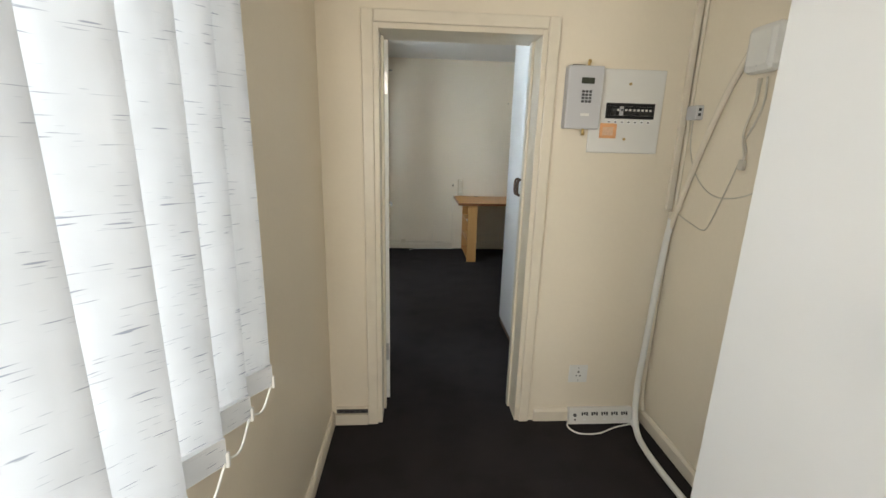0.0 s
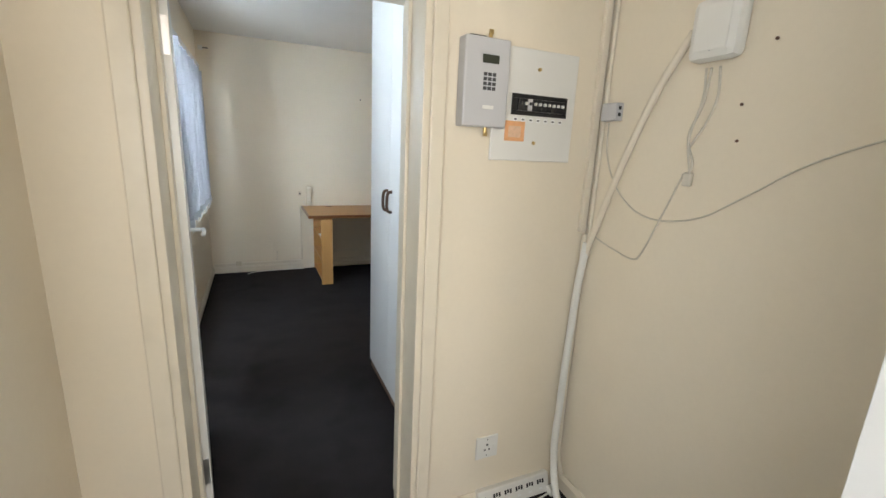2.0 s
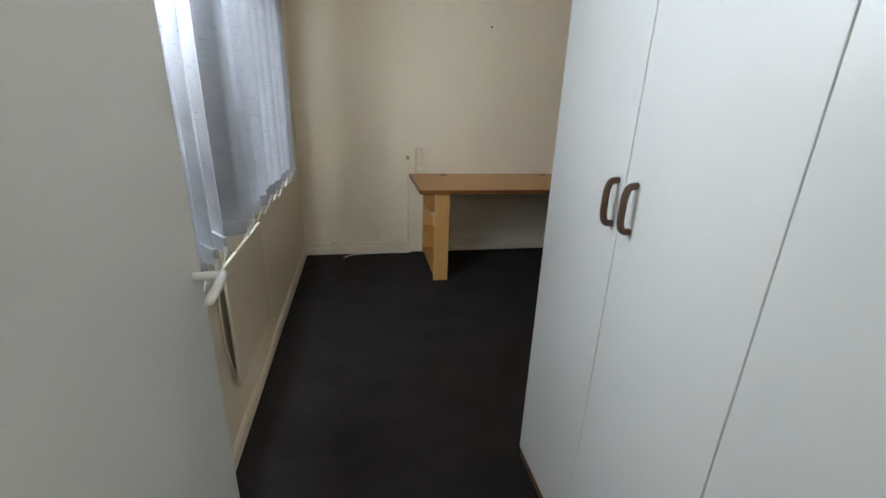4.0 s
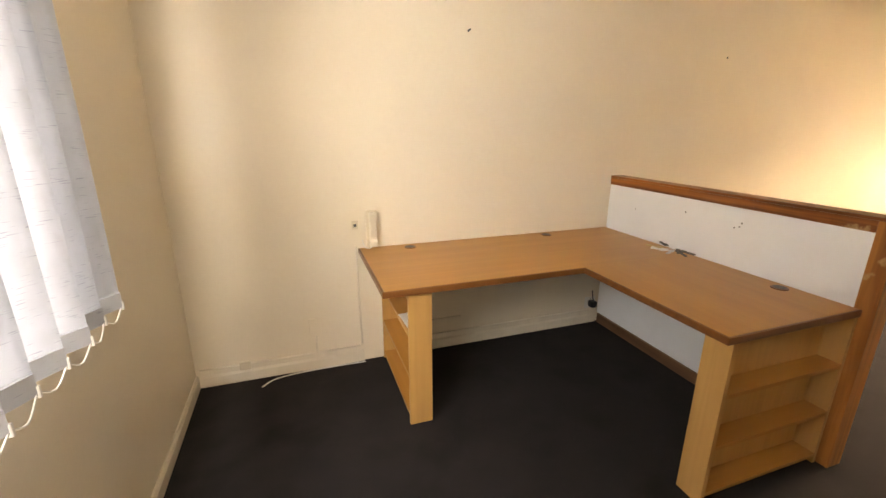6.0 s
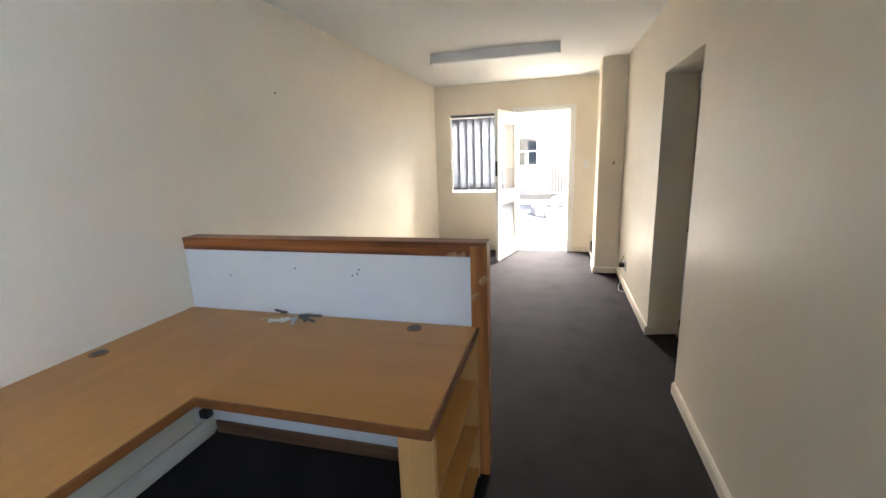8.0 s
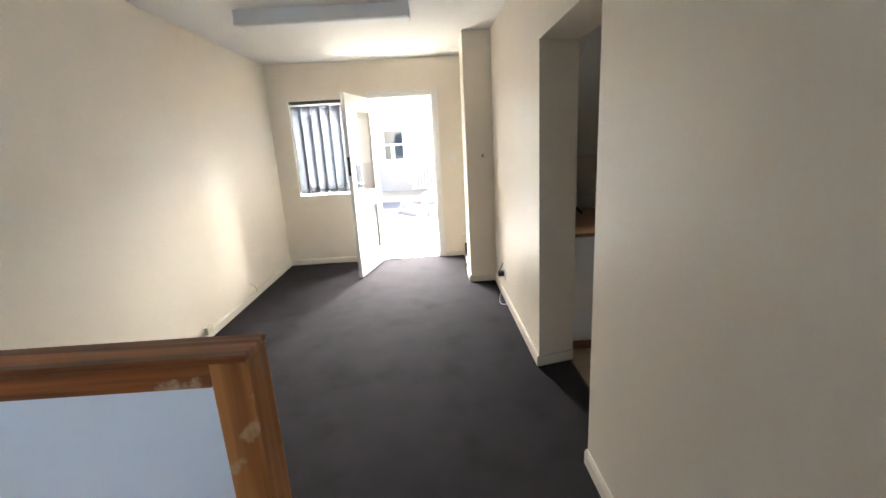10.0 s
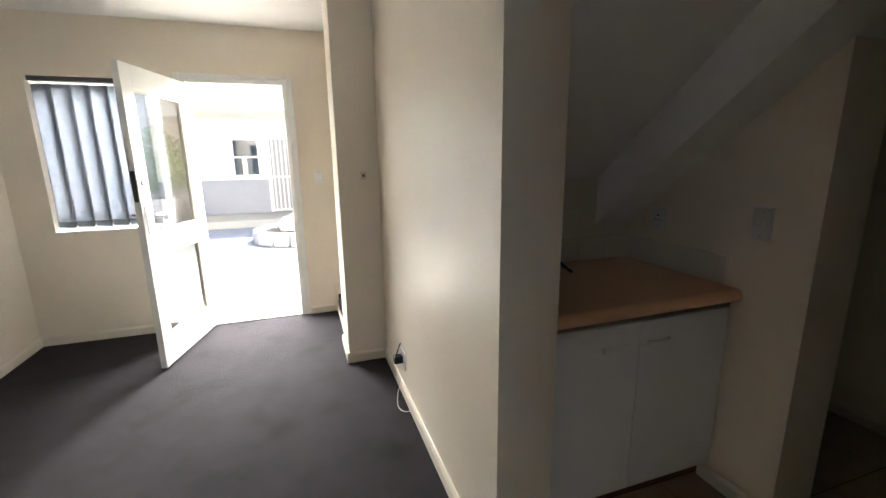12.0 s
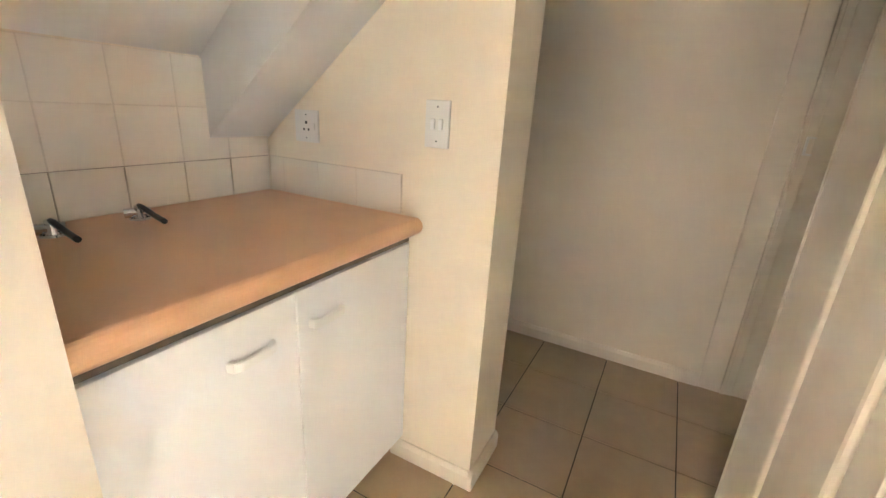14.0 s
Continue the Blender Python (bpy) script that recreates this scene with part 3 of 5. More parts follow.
def cupboard(name, x0, x1, ys, z1, near, label):
    """Floor-to-ceiling cupboard; doors face west between the places ys."""
    y0, y1 = ys[0], ys[-1]
    c = thing(name, (x0, (y0 + y1) / 2, 0), label, "cupboard", group="built-in cupboards")
    part("carcass", slab(x0 + 0.022, x1, y0, y1, 0.07, z1), M["white"], c)
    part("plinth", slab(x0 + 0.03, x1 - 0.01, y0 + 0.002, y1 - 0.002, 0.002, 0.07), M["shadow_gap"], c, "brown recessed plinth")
    part("kick_strip", slab(x0 + 0.008, x0 + 0.0295, y0 + 0.002, y1 - 0.002, 0.002, 0.05, bevel=0.002), M["skirt_wood"], c, "brown wooden kick strip")
    for i, (a, b) in enumerate(zip(ys, ys[1:])):
        d = part("door", slab(x0, x0 + 0.019, a + 0.0015, b - 0.0015, 0.055, z1 - 0.01, bevel=0.0015), M["white"], c)
        k = len(ys) - 2 - i
        hy = a + 0.030 if k % 2 == 0 else b - 0.044
        s = 1 if k % 2 == 0 else -1
        pts = curve_points([(x0 + 0.002, hy, 1.121), (x0 - 0.018, hy, 1.125), (x0 - 0.026, hy, 1.145), (x0 - 0.027, hy, 1.175),
                            (x0 - 0.026, hy, 1.205), (x0 - 0.018, hy, 1.225), (x0 + 0.002, hy, 1.229)], 5)
        # same handles in both rooms; the farther ones get the darkened copy
        part("handle", tube(bmesh.new(), pts, 0.0085, 10), M["handle"] if near else M["handle_dark"], d, "brown moulded bow handle")
    return c


cupboard("tall_cupboard", 0.877, 1.378, (-0.505, -0.085, 0.335, 0.755, 1.175, 1.595, 2.016), ZC - 0.002, True, "white melamine floor-to-ceiling cupboard with brown bow handles")
cupboard("tall_cupboard", 0.841, 1.40, (3.305, 3.60, 4.00, 4.40), ZC - 0.002, False, "white melamine built-in cupboard with brown bow handles beside the doorway")


# ---- windows ----
def window(name, x_in, x_out, hole, mullions, label):
    y0, y1, z0, z1 = hole
    xf = (x_in + x_out) / 2 + (0.05 if x_out > x_in else -0.05)
    w = thing(name, (xf, (y0 + y1) / 2, z0), label, "window", kind="structure")
    t, d = 0.045, 0.022
    fr = bmesh.new()
    for a, b, c, e in ((y0, y0 + t, z0, z1), (y1 - t, y1, z0, z1), (y0 + t, y1 - t, z0, z0 + t), (y0 + t, y1 - t, z1 - t, z1)):
        box(fr, xf - d, xf + d, a, b, c, e, 0.003)
    part("window_frame", fr, M["alu"], w, "white enamelled metal frame")
    edges = [y0 + t, *mullions, y1 - t]
    for m in mullions:
        part("mullion", slab(xf - d, xf + d, m - 0.02, m + 0.02, z0 + t, z1 - t, bevel=0.003), M["alu"], w)
    for a, b in zip(edges, edges[1:]):
        p = part("pane", slab(xf - 0.003, xf + 0.003, a + 0.002, b - 0.002, z0 + t, z1 - t), M["glass"], w)
        p.visible_shadow = False
    lo, hi = sorted((x_in, xf))
    part("window_sill", slab(lo + (0.022 if x_out < x_in else 0), hi - (0 if x_out < x_in else 0.022), y0 + 0.001, y1 - 0.001, z0 + 0.001, z0 + 0.012, bevel=0.003), M["white_gloss"], w)
    return w


window("window_1", XL, XL - 0.24, W1, [0.75, 1.35], "white framed window behind the vertical blind")
window("window_2", XL, XL - 0.24, W2, [4.40, 5.06], "white framed window behind the half open vertical blind")
window("window_3", XE, XE + 0.24, FW, [], "white framed window beside the outer door")


def vertical_blind(name, x, y0, y1, ztop, zbot, angles, s, label, pitch=0.108, width=0.127, cloth="fabric", step=0.0, rail="alu"):
    """Hanging slats; s is the side of the room (+1 east of the rail)."""
    n = int((y1 - y0) / pitch)
    bl = thing(name, (x, (y0 + y1) / 2, ztop), label, "blind")
    part("headrail", slab(x - 0.022, x + 0.022, y0 - 0.03, y1 + 0.03, ztop, ztop + 0.035, bevel=0.004), M[rail], bl, "metal headrail")
    wall_x = XL if x < 1 else XE
    for y in (y0 - 0.015, y1 + 0.015):
        lo, hi = sorted((wall_x + 0.001 * s, x - 0.0225 * s))
        if hi - lo > 0.03 and s > 0:
            part("bracket", slab(lo - 0.001, hi + 0.001, y - 0.012, y + 0.012, ztop + 0.004, ztop + 0.031, bevel=0.002), M["alu"], bl, "white metal wall bracket")
    ends = []
    for i in range(n):
        y = y1 - pitch * (i + 0.5) + (step if i >= 12 else 0)
        a = radians(angles(i, n))
        u = Vector((math.cos(a), math.sin(a), 0))
        v = Vector((-u.y, u.x, 0))
        bm = bmesh.new()
        cols = 7
        grid = []
        for iz in range(9):
            z = ztop - 0.02 - (ztop - 0.02 - zbot) * iz / 8
            row = []
            for k in range(cols):
                f = k / (cols - 1) - 0.5
                bow = 0.006 * (1 - 4 * f * f) + 0.003 * math.sin(iz * 0.9 + i) * f
                row.append(bm.verts.new(Vector((x, y, z)) + u * (f * width) + v * bow))
            grid.append(row)
        for r0, r1 in zip(grid, grid[1:]):
            for k in range(cols - 1):
                bm.faces.new((r0[k], r0[k + 1], r1[k + 1], r1[k])).smooth = True
        bmesh.ops.solidify(bm, geom=bm.faces[:], thickness=0.0012)
        sl = part("slat", bm, M[cloth], bl)
        c = Vector((x, y, zbot))
        hem = bmesh.new()
        q = [c + u * (k * width / 2) + v * (w) + Vector((0, 0, zz)) for k in (-1, 1) for w in (-0.004, 0.010) for zz in (-0.001, 0.045)]
        vs = [hem.verts.new(p) for p in q]
        bmesh.ops.convex_hull(hem, input=vs)
        part("hem", hem, M[cloth], sl)
        tip = c + u * (width / 2 * s)
        ends.append(tip + Vector((0, 0, 0.004)))
    ch = []
    for a, b in zip(ends, ends[1:]):
        mid = (a + b) / 2 - Vector((0, 0, 0.028))
        ch += curve_points([a, mid, b], 4)[:-1]
    ch.append(ends[-1])
    part("bead_chain", tube(bmesh.new(), ch, 0.0022, 5), M["cord"], bl, "white bead chain linking the slats")
    for e in ends:
        part("chain_clip", slab(e.x - 0.006, e.x + 0.006, e.y - 0.004, e.y + 0.004, e.z - 0.012, e.z + 0.014, bevel=0.002), M["plastic"], bl)
    return bl


vertical_blind("vertical_blind", XL + 0.10, 0.05, 1.90, 2.03, 0.975, lambda i, n: 54 + 4 * math.sin(i * 1.7), 1, "white flecked fabric vertical blind, slats half closed, before the window")
# cloth colour dimmed for slats that turn their unlit side to the room
vertical_blind("vertical_blind", XL + 0.10, 3.55, 5.82, 1.99, 0.955, lambda i, n: (54 + 9 * math.sin(i * 2.1)) if i < 12 else (34, -52, -46, -40, -30)[min(i - 12, 4)], 1, "white flecked fabric vertical blind with some slats turned open", cloth="fabric_shaded", step=0.055)
# backlit dimness lies in the cloth colour; headrail darker than the others
vertical_blind("vertical_blind", XE + 0.055, FW[0] + 0.02, FW[1] - 0.004, FW[3] - 0.0352, 0.935, lambda i, n: 74 + 3 * math.sin(i * 1.9), -1, "grey-white vertical blind hanging closed, its backlit dimness in the cloth colour", pitch=0.118, width=0.142, cloth="fabric_backlit", rail="dark")


# ---- outer door ----
def outer_door():
    y0, y1, _, z1 = FD
    fr = thing("door_frame", (XE, (y0 + y1) / 2, 0), "white painted outer door frame", "door frame", kind="structure")
    part("jamb", slab(XE - 0.014, XE + 0.10, y0, y0 + 0.038, 0.002, z1, bevel=0.004), M["white_gloss"], fr)
    part("jamb", slab(XE - 0.014, XE + 0.10, y1 - 0.038, y1, 0.002, z1, bevel=0.004), M["white_gloss"], fr)
    part("head", slab(XE - 0.014, XE + 0.10, y0 + 0.039, y1 - 0.039, z1 - 0.04, z1, bevel=0.004), M["white_gloss"], fr)
    for a, b in ((y0 - 0.045, y0 - 0.001), (y1 + 0.001, y1 + 0.045)):
        part("architrave", slab(XE - 0.014, XE - 0.0005, a, b, 0.002, z1 + 0.03, bevel=0.004), M["white_gloss"], fr)
    part("architrave", slab(XE - 0.014, XE - 0.0005, y0, y1, z1 + 0.001, z1 + 0.03, bevel=0.004), M["white_gloss"], fr)
    part("threshold", slab(XE - 0.01, XE + 0.235, y0 + 0.039, y1 - 0.039, -0.03, 0.012, bevel=0.004), M["paving"], fr, "worn concrete threshold")
    hx, hy = XE - 0.02, y1 - 0.035
    ang = math.atan2(0.19, -0.78)
    lf = thing("outer_door", (hx, hy, 0), "white glazed timber door standing open into the room", "door")
    L, T = 0.80, 0.042
    def lb(a, b, z0, zt, c=-T, d=0.0, bev=0.002):
        bm = slab(hx + a, hx + b, hy + c, hy + d, z0, zt, bevel=bev)
        return turn(bm)
    def turn(bm):
        bmesh.ops.rotate(bm, cent=(hx, hy, 0), matrix=Matrix.Rotation(ang, 3, "Z"), verts=bm.verts)
        return bm
    zt = z1 - 0.045
    part("stile", lb(0, 0.105, 0.012, zt), M["white_gloss"], lf)
    part("stile", lb(L - 0.115, L, 0.012, zt), M["white_gloss"], lf)
    for z0, ze in ((0.012, 0.215), (0.80, 0.955), (zt - 0.15, zt)):
        part("rail", lb(0.1055, L - 0.1155, z0, ze), M["white_gloss"], lf)
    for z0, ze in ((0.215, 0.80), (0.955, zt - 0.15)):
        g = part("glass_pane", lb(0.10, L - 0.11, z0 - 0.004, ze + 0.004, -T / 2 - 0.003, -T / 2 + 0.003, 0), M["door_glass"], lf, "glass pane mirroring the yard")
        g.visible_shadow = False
        bead = bmesh.new()
        for a, b, c, d in ((0.1055, 0.1195, z0, ze), (L - 0.1295, L - 0.1155, z0, ze), (0.12, L - 0.13, z0, z0 + 0.014), (0.12, L - 0.13, ze - 0.014, ze)):
            box(bead, hx + a, hx + b, hy - T + 0.004, hy - T / 2 - 0.004, c, d)
            box(bead, hx + a, hx + b, hy - T / 2 + 0.004, hy - 0.004, c, d)
        part("glazing_bead", turn(bead), M["trim"], lf)
    for s in (0.0015, -T - 0.0015):
        o = 0.004 if s > 0 else -0.004
        part("backplate", lb(L - 0.075, L - 0.035, 0.96, 1.15, min(s, s + o), max(s, s + o), 0.001), M["steel"], lf, "steel lever backplate")
        d = 1 if s > 0 else -1
        hb = tube(bmesh.new(), curve_points([(hx + L - 0.055, hy + s, 1.09), (hx + L - 0.055, hy + s + d * 0.045, 1.09), (hx + L - 0.075, hy + s + d * 0.055, 1.09), (hx + L - 0.16, hy + s + d * 0.055, 1.088)], 4), 0.009, 10)
        part("lever_handle", turn(hb), M["chrome"], lf, "chrome lever handle")
    part("lock_forend", lb(L - 0.001, L + 0.002, 1.18, 1.38, -T + 0.006, -0.006, 0), M["black"], lf, "dark security lock forend")
    part("closer_bracket", lb(0.32, 0.36, zt - 0.075, zt - 0.025, -T - 0.012, -T, 0.001), M["grey_plastic"], lf, "small grey bracket")
    cyl = rod(bmesh.new(), (hx + L - 0.055, hy - T - 0.008, 1.30), (hx + L - 0.055, hy + 0.008, 1.30), 0.015)
    part("lock_cylinder", turn(cyl), M["steel"], lf)


outer_door()


# ---- desk room ----
def corner_desk():
    d = thing("corner_desk", (1.70, 6.55, 0), "L-shaped beech laminate corner desk with brown edging and open shelves", "desk")
    x0, x1, xi, y0, yi, y1 = 0.652, 2.438, 1.708, 5.388, 6.182, YF - 0.004
    z0, z1 = 0.720, 0.750
    e = 0.012
    bm = bmesh.new()
    prism(bm, [(x0 + e, yi + e), (xi + e, yi + e), (x1, yi + e), (x1, y1), (x0 + e, y1)], 2, z0 + 0.002, z1)
    part("tabletop", bm, M["desk"], d)
    part("return_top", slab(xi + e, x1, y0 + e, yi + e - 0.0006, z0 + 0.002, z1), M["desk_y"], d)
    for b in ((x0 + 0.003, xi, yi, yi + e - 0.0005), (xi, xi + e - 0.0005, y0 + 0.003, yi + e - 0.001), (x0, x0 + e - 0.0005, yi, y1), (xi, x1, y0, y0 + e - 0.0005)):
        part("edge_lipping", slab(*b, z0, z1 + 0.0008, bevel=0.0035), M["edge"], d, "dark brown rounded lipping")
    # shelf end by the wall
    part("leg_panel", slab(0.778, 0.893, 6.222, 6.244, 0.002, z0, bevel=0.0015), M["desk_z"], d, "pale beech leg panel")
    part("side_panel", slab(0.876, 0.892, 6.2445, y1 - 0.02, 0.002, z0), M["desk_z"], d)
    part("wall_panel", slab(0.782, 0.892, y1 - 0.0195, y1, 0.002, z0), M["desk_z"], d)
    for z in (0.035, 0.255, 0.485):
        part("shelf", slab(0.782, 0.8755, 6.2445, y1 - 0.02, z, z + 0.017), M["desk_y"], d)
    # shelf end of the return
    part("leg_panel", slab(1.742, 1.763, 5.392, 5.503, 0.002, z0, bevel=0.0015), M["desk_z"], d, "pale beech leg panel")
    part("back_panel", slab(1.7635, x1, 5.487, 5.503, 0.002, z0), M["desk_z"], d)
    part("end_panel", slab(x1 - 0.017, x1, 5.396, 5.4865, 0.002, z0), M["desk_z"], d)
    for z in (0.035, 0.255, 0.485):
        part("shelf", slab(1.7635, x1 - 0.0175, 5.396, 5.4865, z, z + 0.017), M["desk"], d)
    for gx, gy in ((0.955, 6.85), (1.90, 6.85), (2.375, 5.665)):
        bm = bmesh.new()
        rod(bm, (gx, gy, z1), (gx, gy, z1 + 0.004), 0.036, 0.033, 24)
        g = part("cable_grommet", bm, M["edge"], d, "brown round cable grommet", False)
        part("grommet_hole", rod(bmesh.new(), (gx, gy, z1 + 0.0042), (gx, gy, z1 + 0.005), 0.025, seg=20), M["black"], g)


corner_desk()


def paper_stack():
    t = thing("paper_stack", (0.825, 6.34, 0.5022), "few white paper sheets lying on an open shelf", "paper")
    for k, (dx, dy, a) in enumerate(((0.0, 0.0, 4), (0.004, 0.012, -5), (-0.004, 0.02, 9))):
        bm = slab(-0.036, 0.036, -0.085, 0.085, 0, 0.0035)
        bm.transform(Matrix.Translation((0.825 + dx, 6.345 + dy, 0.5024 + 0.0037 * k)) @ Matrix.Rotation(radians(a * 0.5), 4, "Z"))
        part("sheet", bm, M["board"], t)


paper_stack()


def partition():
    p = thing("partition", (2.49, 6.14, 0), "low white partition with a worn varnished pine cap and end post", "partition")
    x0, x1, y0, y1, zt = 2.445, 2.535, 5.352, YF - 0.004, 1.122
    part("board", slab(x0 + 0.004, x0 + 0.016, y0 + 0.072, y1, 0.075, zt - 0.062), M["board"], p, "white board panel")
    part("back_board", slab(x1 - 0.016, x1 - 0.004, y0 + 0.072, y1, 0.003, zt - 0.062), M["board"], p)
    part("cap_rail", slab(x0 - 0.003, x1 + 0.003, y0 + 0.001, y1, zt - 0.014, zt, bevel=0.003), M["pine_y"], p, "worn varnished pine cap")
    part("front_rail", slab(x0 - 0.001, x0 + 0.020, y0 + 0.072, y1, zt - 0.0615, zt - 0.0145, bevel=0.002), M["pine_y"], p)
    part("back_rail", slab(x1 - 0.020, x1, y0 + 0.072, y1, zt - 0.0615, zt - 0.0145, bevel=0.002), M["pine_y"], p)
    part("end_post", slab(x0, x1, y0, y0 + 0.0715, 0.002, zt - 0.0145, bevel=0.003), M["pine_z"], p, "worn varnished pine end post")
    part("skirting", slab(x0 - 0.008, x0 + 0.0155, 5.51, y1 - 0.02, 0.002, 0.074, bevel=0.003), M["skirt_wood"], p, "brown wooden skirting")
    bm = bmesh.new()
    for y, z in ((6.28, 0.98), (5.98, 0.955), (5.955, 0.965), (5.945, 0.985), (6.66, 0.93)):
        rod(bm, (x0 + 0.0045, y, z), (x0 + 0.0025, y, z), 0.004, seg=8)
    part("screw_holes", bm, M["dark"], p)


partition()


def keys():
    k = thing("bunch_of_keys", (2.37, 6.28, 0.751), "bunch of metal keys with plastic tags lying on the desk", "keys")
    z = 0.7515
    ring = [(2.372 + 0.02 * math.cos(a), 6.275 + 0.02 * math.sin(a), z + 0.012) for a in np.linspace(0, 6.28, 20)]
    part("key_ring", tube(bmesh.new(), ring, 0.002, 6), M["steel"], k)
    for i, (a, ln, mat, w, oy) in enumerate(((2.2, 0.105, "plastic", 0.030, 0.03), (1.9, 0.09, "brass", 0.020, 0.04), (2.9, 0.085, "plastic", 0.026, 0.0), (-2.7, 0.085, "steel", 0.020, -0.02),
                                             (-2.0, 0.10, "dark", 0.020, -0.04), (-1.5, 0.085, "dark", 0.028, -0.05), (1.2, 0.08, "dark", 0.020, 0.02), (-2.4, 0.09, "dark", 0.018, -0.05))):
        bm = bmesh.new()
        zz = z + 0.004 * i
        box(bm, 0.012, ln * (0.45 if mat != "plastic" else 0.62), -w / 2, w / 2, 0, 0.004, 0.001)
        if mat != "plastic":
            box(bm, ln * 0.45, ln, -w / 4, w / 4, 0.0006, 0.0034)
            for t in range(3):
                box(bm, ln * (0.6 + 0.12 * t), ln * (0.65 + 0.12 * t), w / 4, w / 2.4, 0.0006, 0.0034)
        bm.transform(Matrix.Translation((2.372, 6.275 + oy, zz)) @ Matrix.Rotation(a, 4, "Z") @ Matrix.Diagonal((1.25, 1.25, 1.6, 1)))
        part("key" if mat != "plastic" else "key_tag", bm, M[mat], k)


keys()


def plate(name, label, pos, n, w, h, kind="socket", mat="plastic", category="socket"):
    """A wall plate: pos is its centre on the wall, n the wall's outward direction (x or y)."""
    o = Vector(pos)
    t = thing(name, pos, label, category)
    nx, ny = n
    ux, uy = -ny, nx

    def bx(u0, u1, v0, v1, d0, d1, bev=0.0):
        xs = sorted((o.x + ux * u0 + nx * d0, o.x + ux * u1 + nx * d1))
        ys = sorted((o.y + uy * u0 + ny * d0, o.y + uy * u1 + ny * d1))
        return slab(xs[0], xs[1], ys[0], ys[1], o.z + v0, o.z + v1, bevel=bev)

    part("faceplate", bx(-w / 2, w / 2, -h / 2, h / 2, 0.0005, 0.008, 0.002), M[mat], t)
    if kind == "socket":
        for u, v, r in ((0, h * 0.12, 0.0045), (-0.010, -h * 0.10, 0.0035), (0.010, -h * 0.10, 0.0035), (0, h * 0.36, 0.002), (0, -h * 0.36, 0.002)):
            part("pin_hole", bx(u - r, u + r, v - r, v + r, 0.0082, 0.0088), M["black"], t)
        part("rocker", bx(w * 0.26, w * 0.38, -0.010, 0.010, 0.0082, 0.012, 0.001), M[mat], t)
    if kind == "switch":
        for u in (-0.012, 0.012):
            part("rocker", bx(u - 0.007, u + 0.007, -0.014, 0.014, 0.0082, 0.013, 0.002), M["white"], t)
        for v in (-h * 0.36, h * 0.36):
            part("screw", bx(-0.002, 0.002, v - 0.002, v + 0.002, 0.0082, 0.0088), M["dark"], t)
    if kind == "button":
        part("button", bx(-0.009, 0.009, -0.009, 0.009, 0.0082, 0.016, 0.003), M["dark"], t)
    return t


plate("light_switch", "white light switch beside the outer door", (XE, 4.70, 1.278), (-1, 0), 0.07, 0.11, "switch", category="switch")
plate("door_bell_button", "small dark push button on the pillar", (6.092, 4.464, 1.326), (-1, 0), 0.035, 0.05, "button", "old_plastic", "button")
plate("wall_socket", "white socket plate under the distribution board", (1.00, YD, 0.282), (0, -1), 0.10, 0.10, "socket")
plate("wall_socket", "white three-pin socket above the tiles", (4.792, KS, 1.141), (0, 1), 0.10, 0.10, "socket")
plate("light_switch", "white double light switch above the counter", (4.308, KS, 1.179), (0, 1), 0.075, 0.125, "switch", category="switch")
plate("wall_socket", "white socket plate low on the wall", (5.535, YR, 0.246), (0, 1), 0.11, 0.11, "socket")
plate("wall_outlet", "yellowed small outlet beside the intercom", (0.640, YF, 0.892), (0, -1), 0.035, 0.05, "button", "old_plastic", "outlet")
plate("wall_socket", "white socket under the desk", (2.375, YF, 0.165), (0, -1), 0.09, 0.09, "socket")
plate("wall_socket", "white socket plate low on the wall by the partition", (3.10, YF, 0.21), (0, -1), 0.11, 0.11, "socket")


def plug(name, x, y, z, n, label):
    p = thing(name, (x, y, z), label, "plug")
    part("body", slab(x - 0.024, x + 0.024, *sorted((y, y + n * 0.055)), z - 0.024, z + 0.024, bevel=0.008), M["black"], p)
    part("cord", tube(bmesh.new(), curve_points([(x, y + n * 0.04, z + 0.02), (x - 0.005, y + n * 0.03, z + 0.055), (x + 0.004, y + n * 0.008, z + 0.10)], 5), 0.004, 6), M["black"], p)


plug("black_plug", 5.535, YR + 0.009, 0.25, 1, "black adaptor plugged into the low socket")
plug("black_plug", 2.375, YF - 0.009, 0.165, -1, "black plug in the socket under the desk")
solo("loose_wire", tube(bmesh.new(), curve_points([(5.52, YR + 0.02, 0.12), (5.47, YR + 0.06, 0.06), (5.42, YR + 0.07, 0.006), (5.36, YR + 0.05, 0.006), (5.33, YR + 0.02, 0.02)], 6), 0.003, 6), M["cord"], "thin white wire hanging from the low socket", "wire", base=(5.45, YR + 0.05, 0.004))


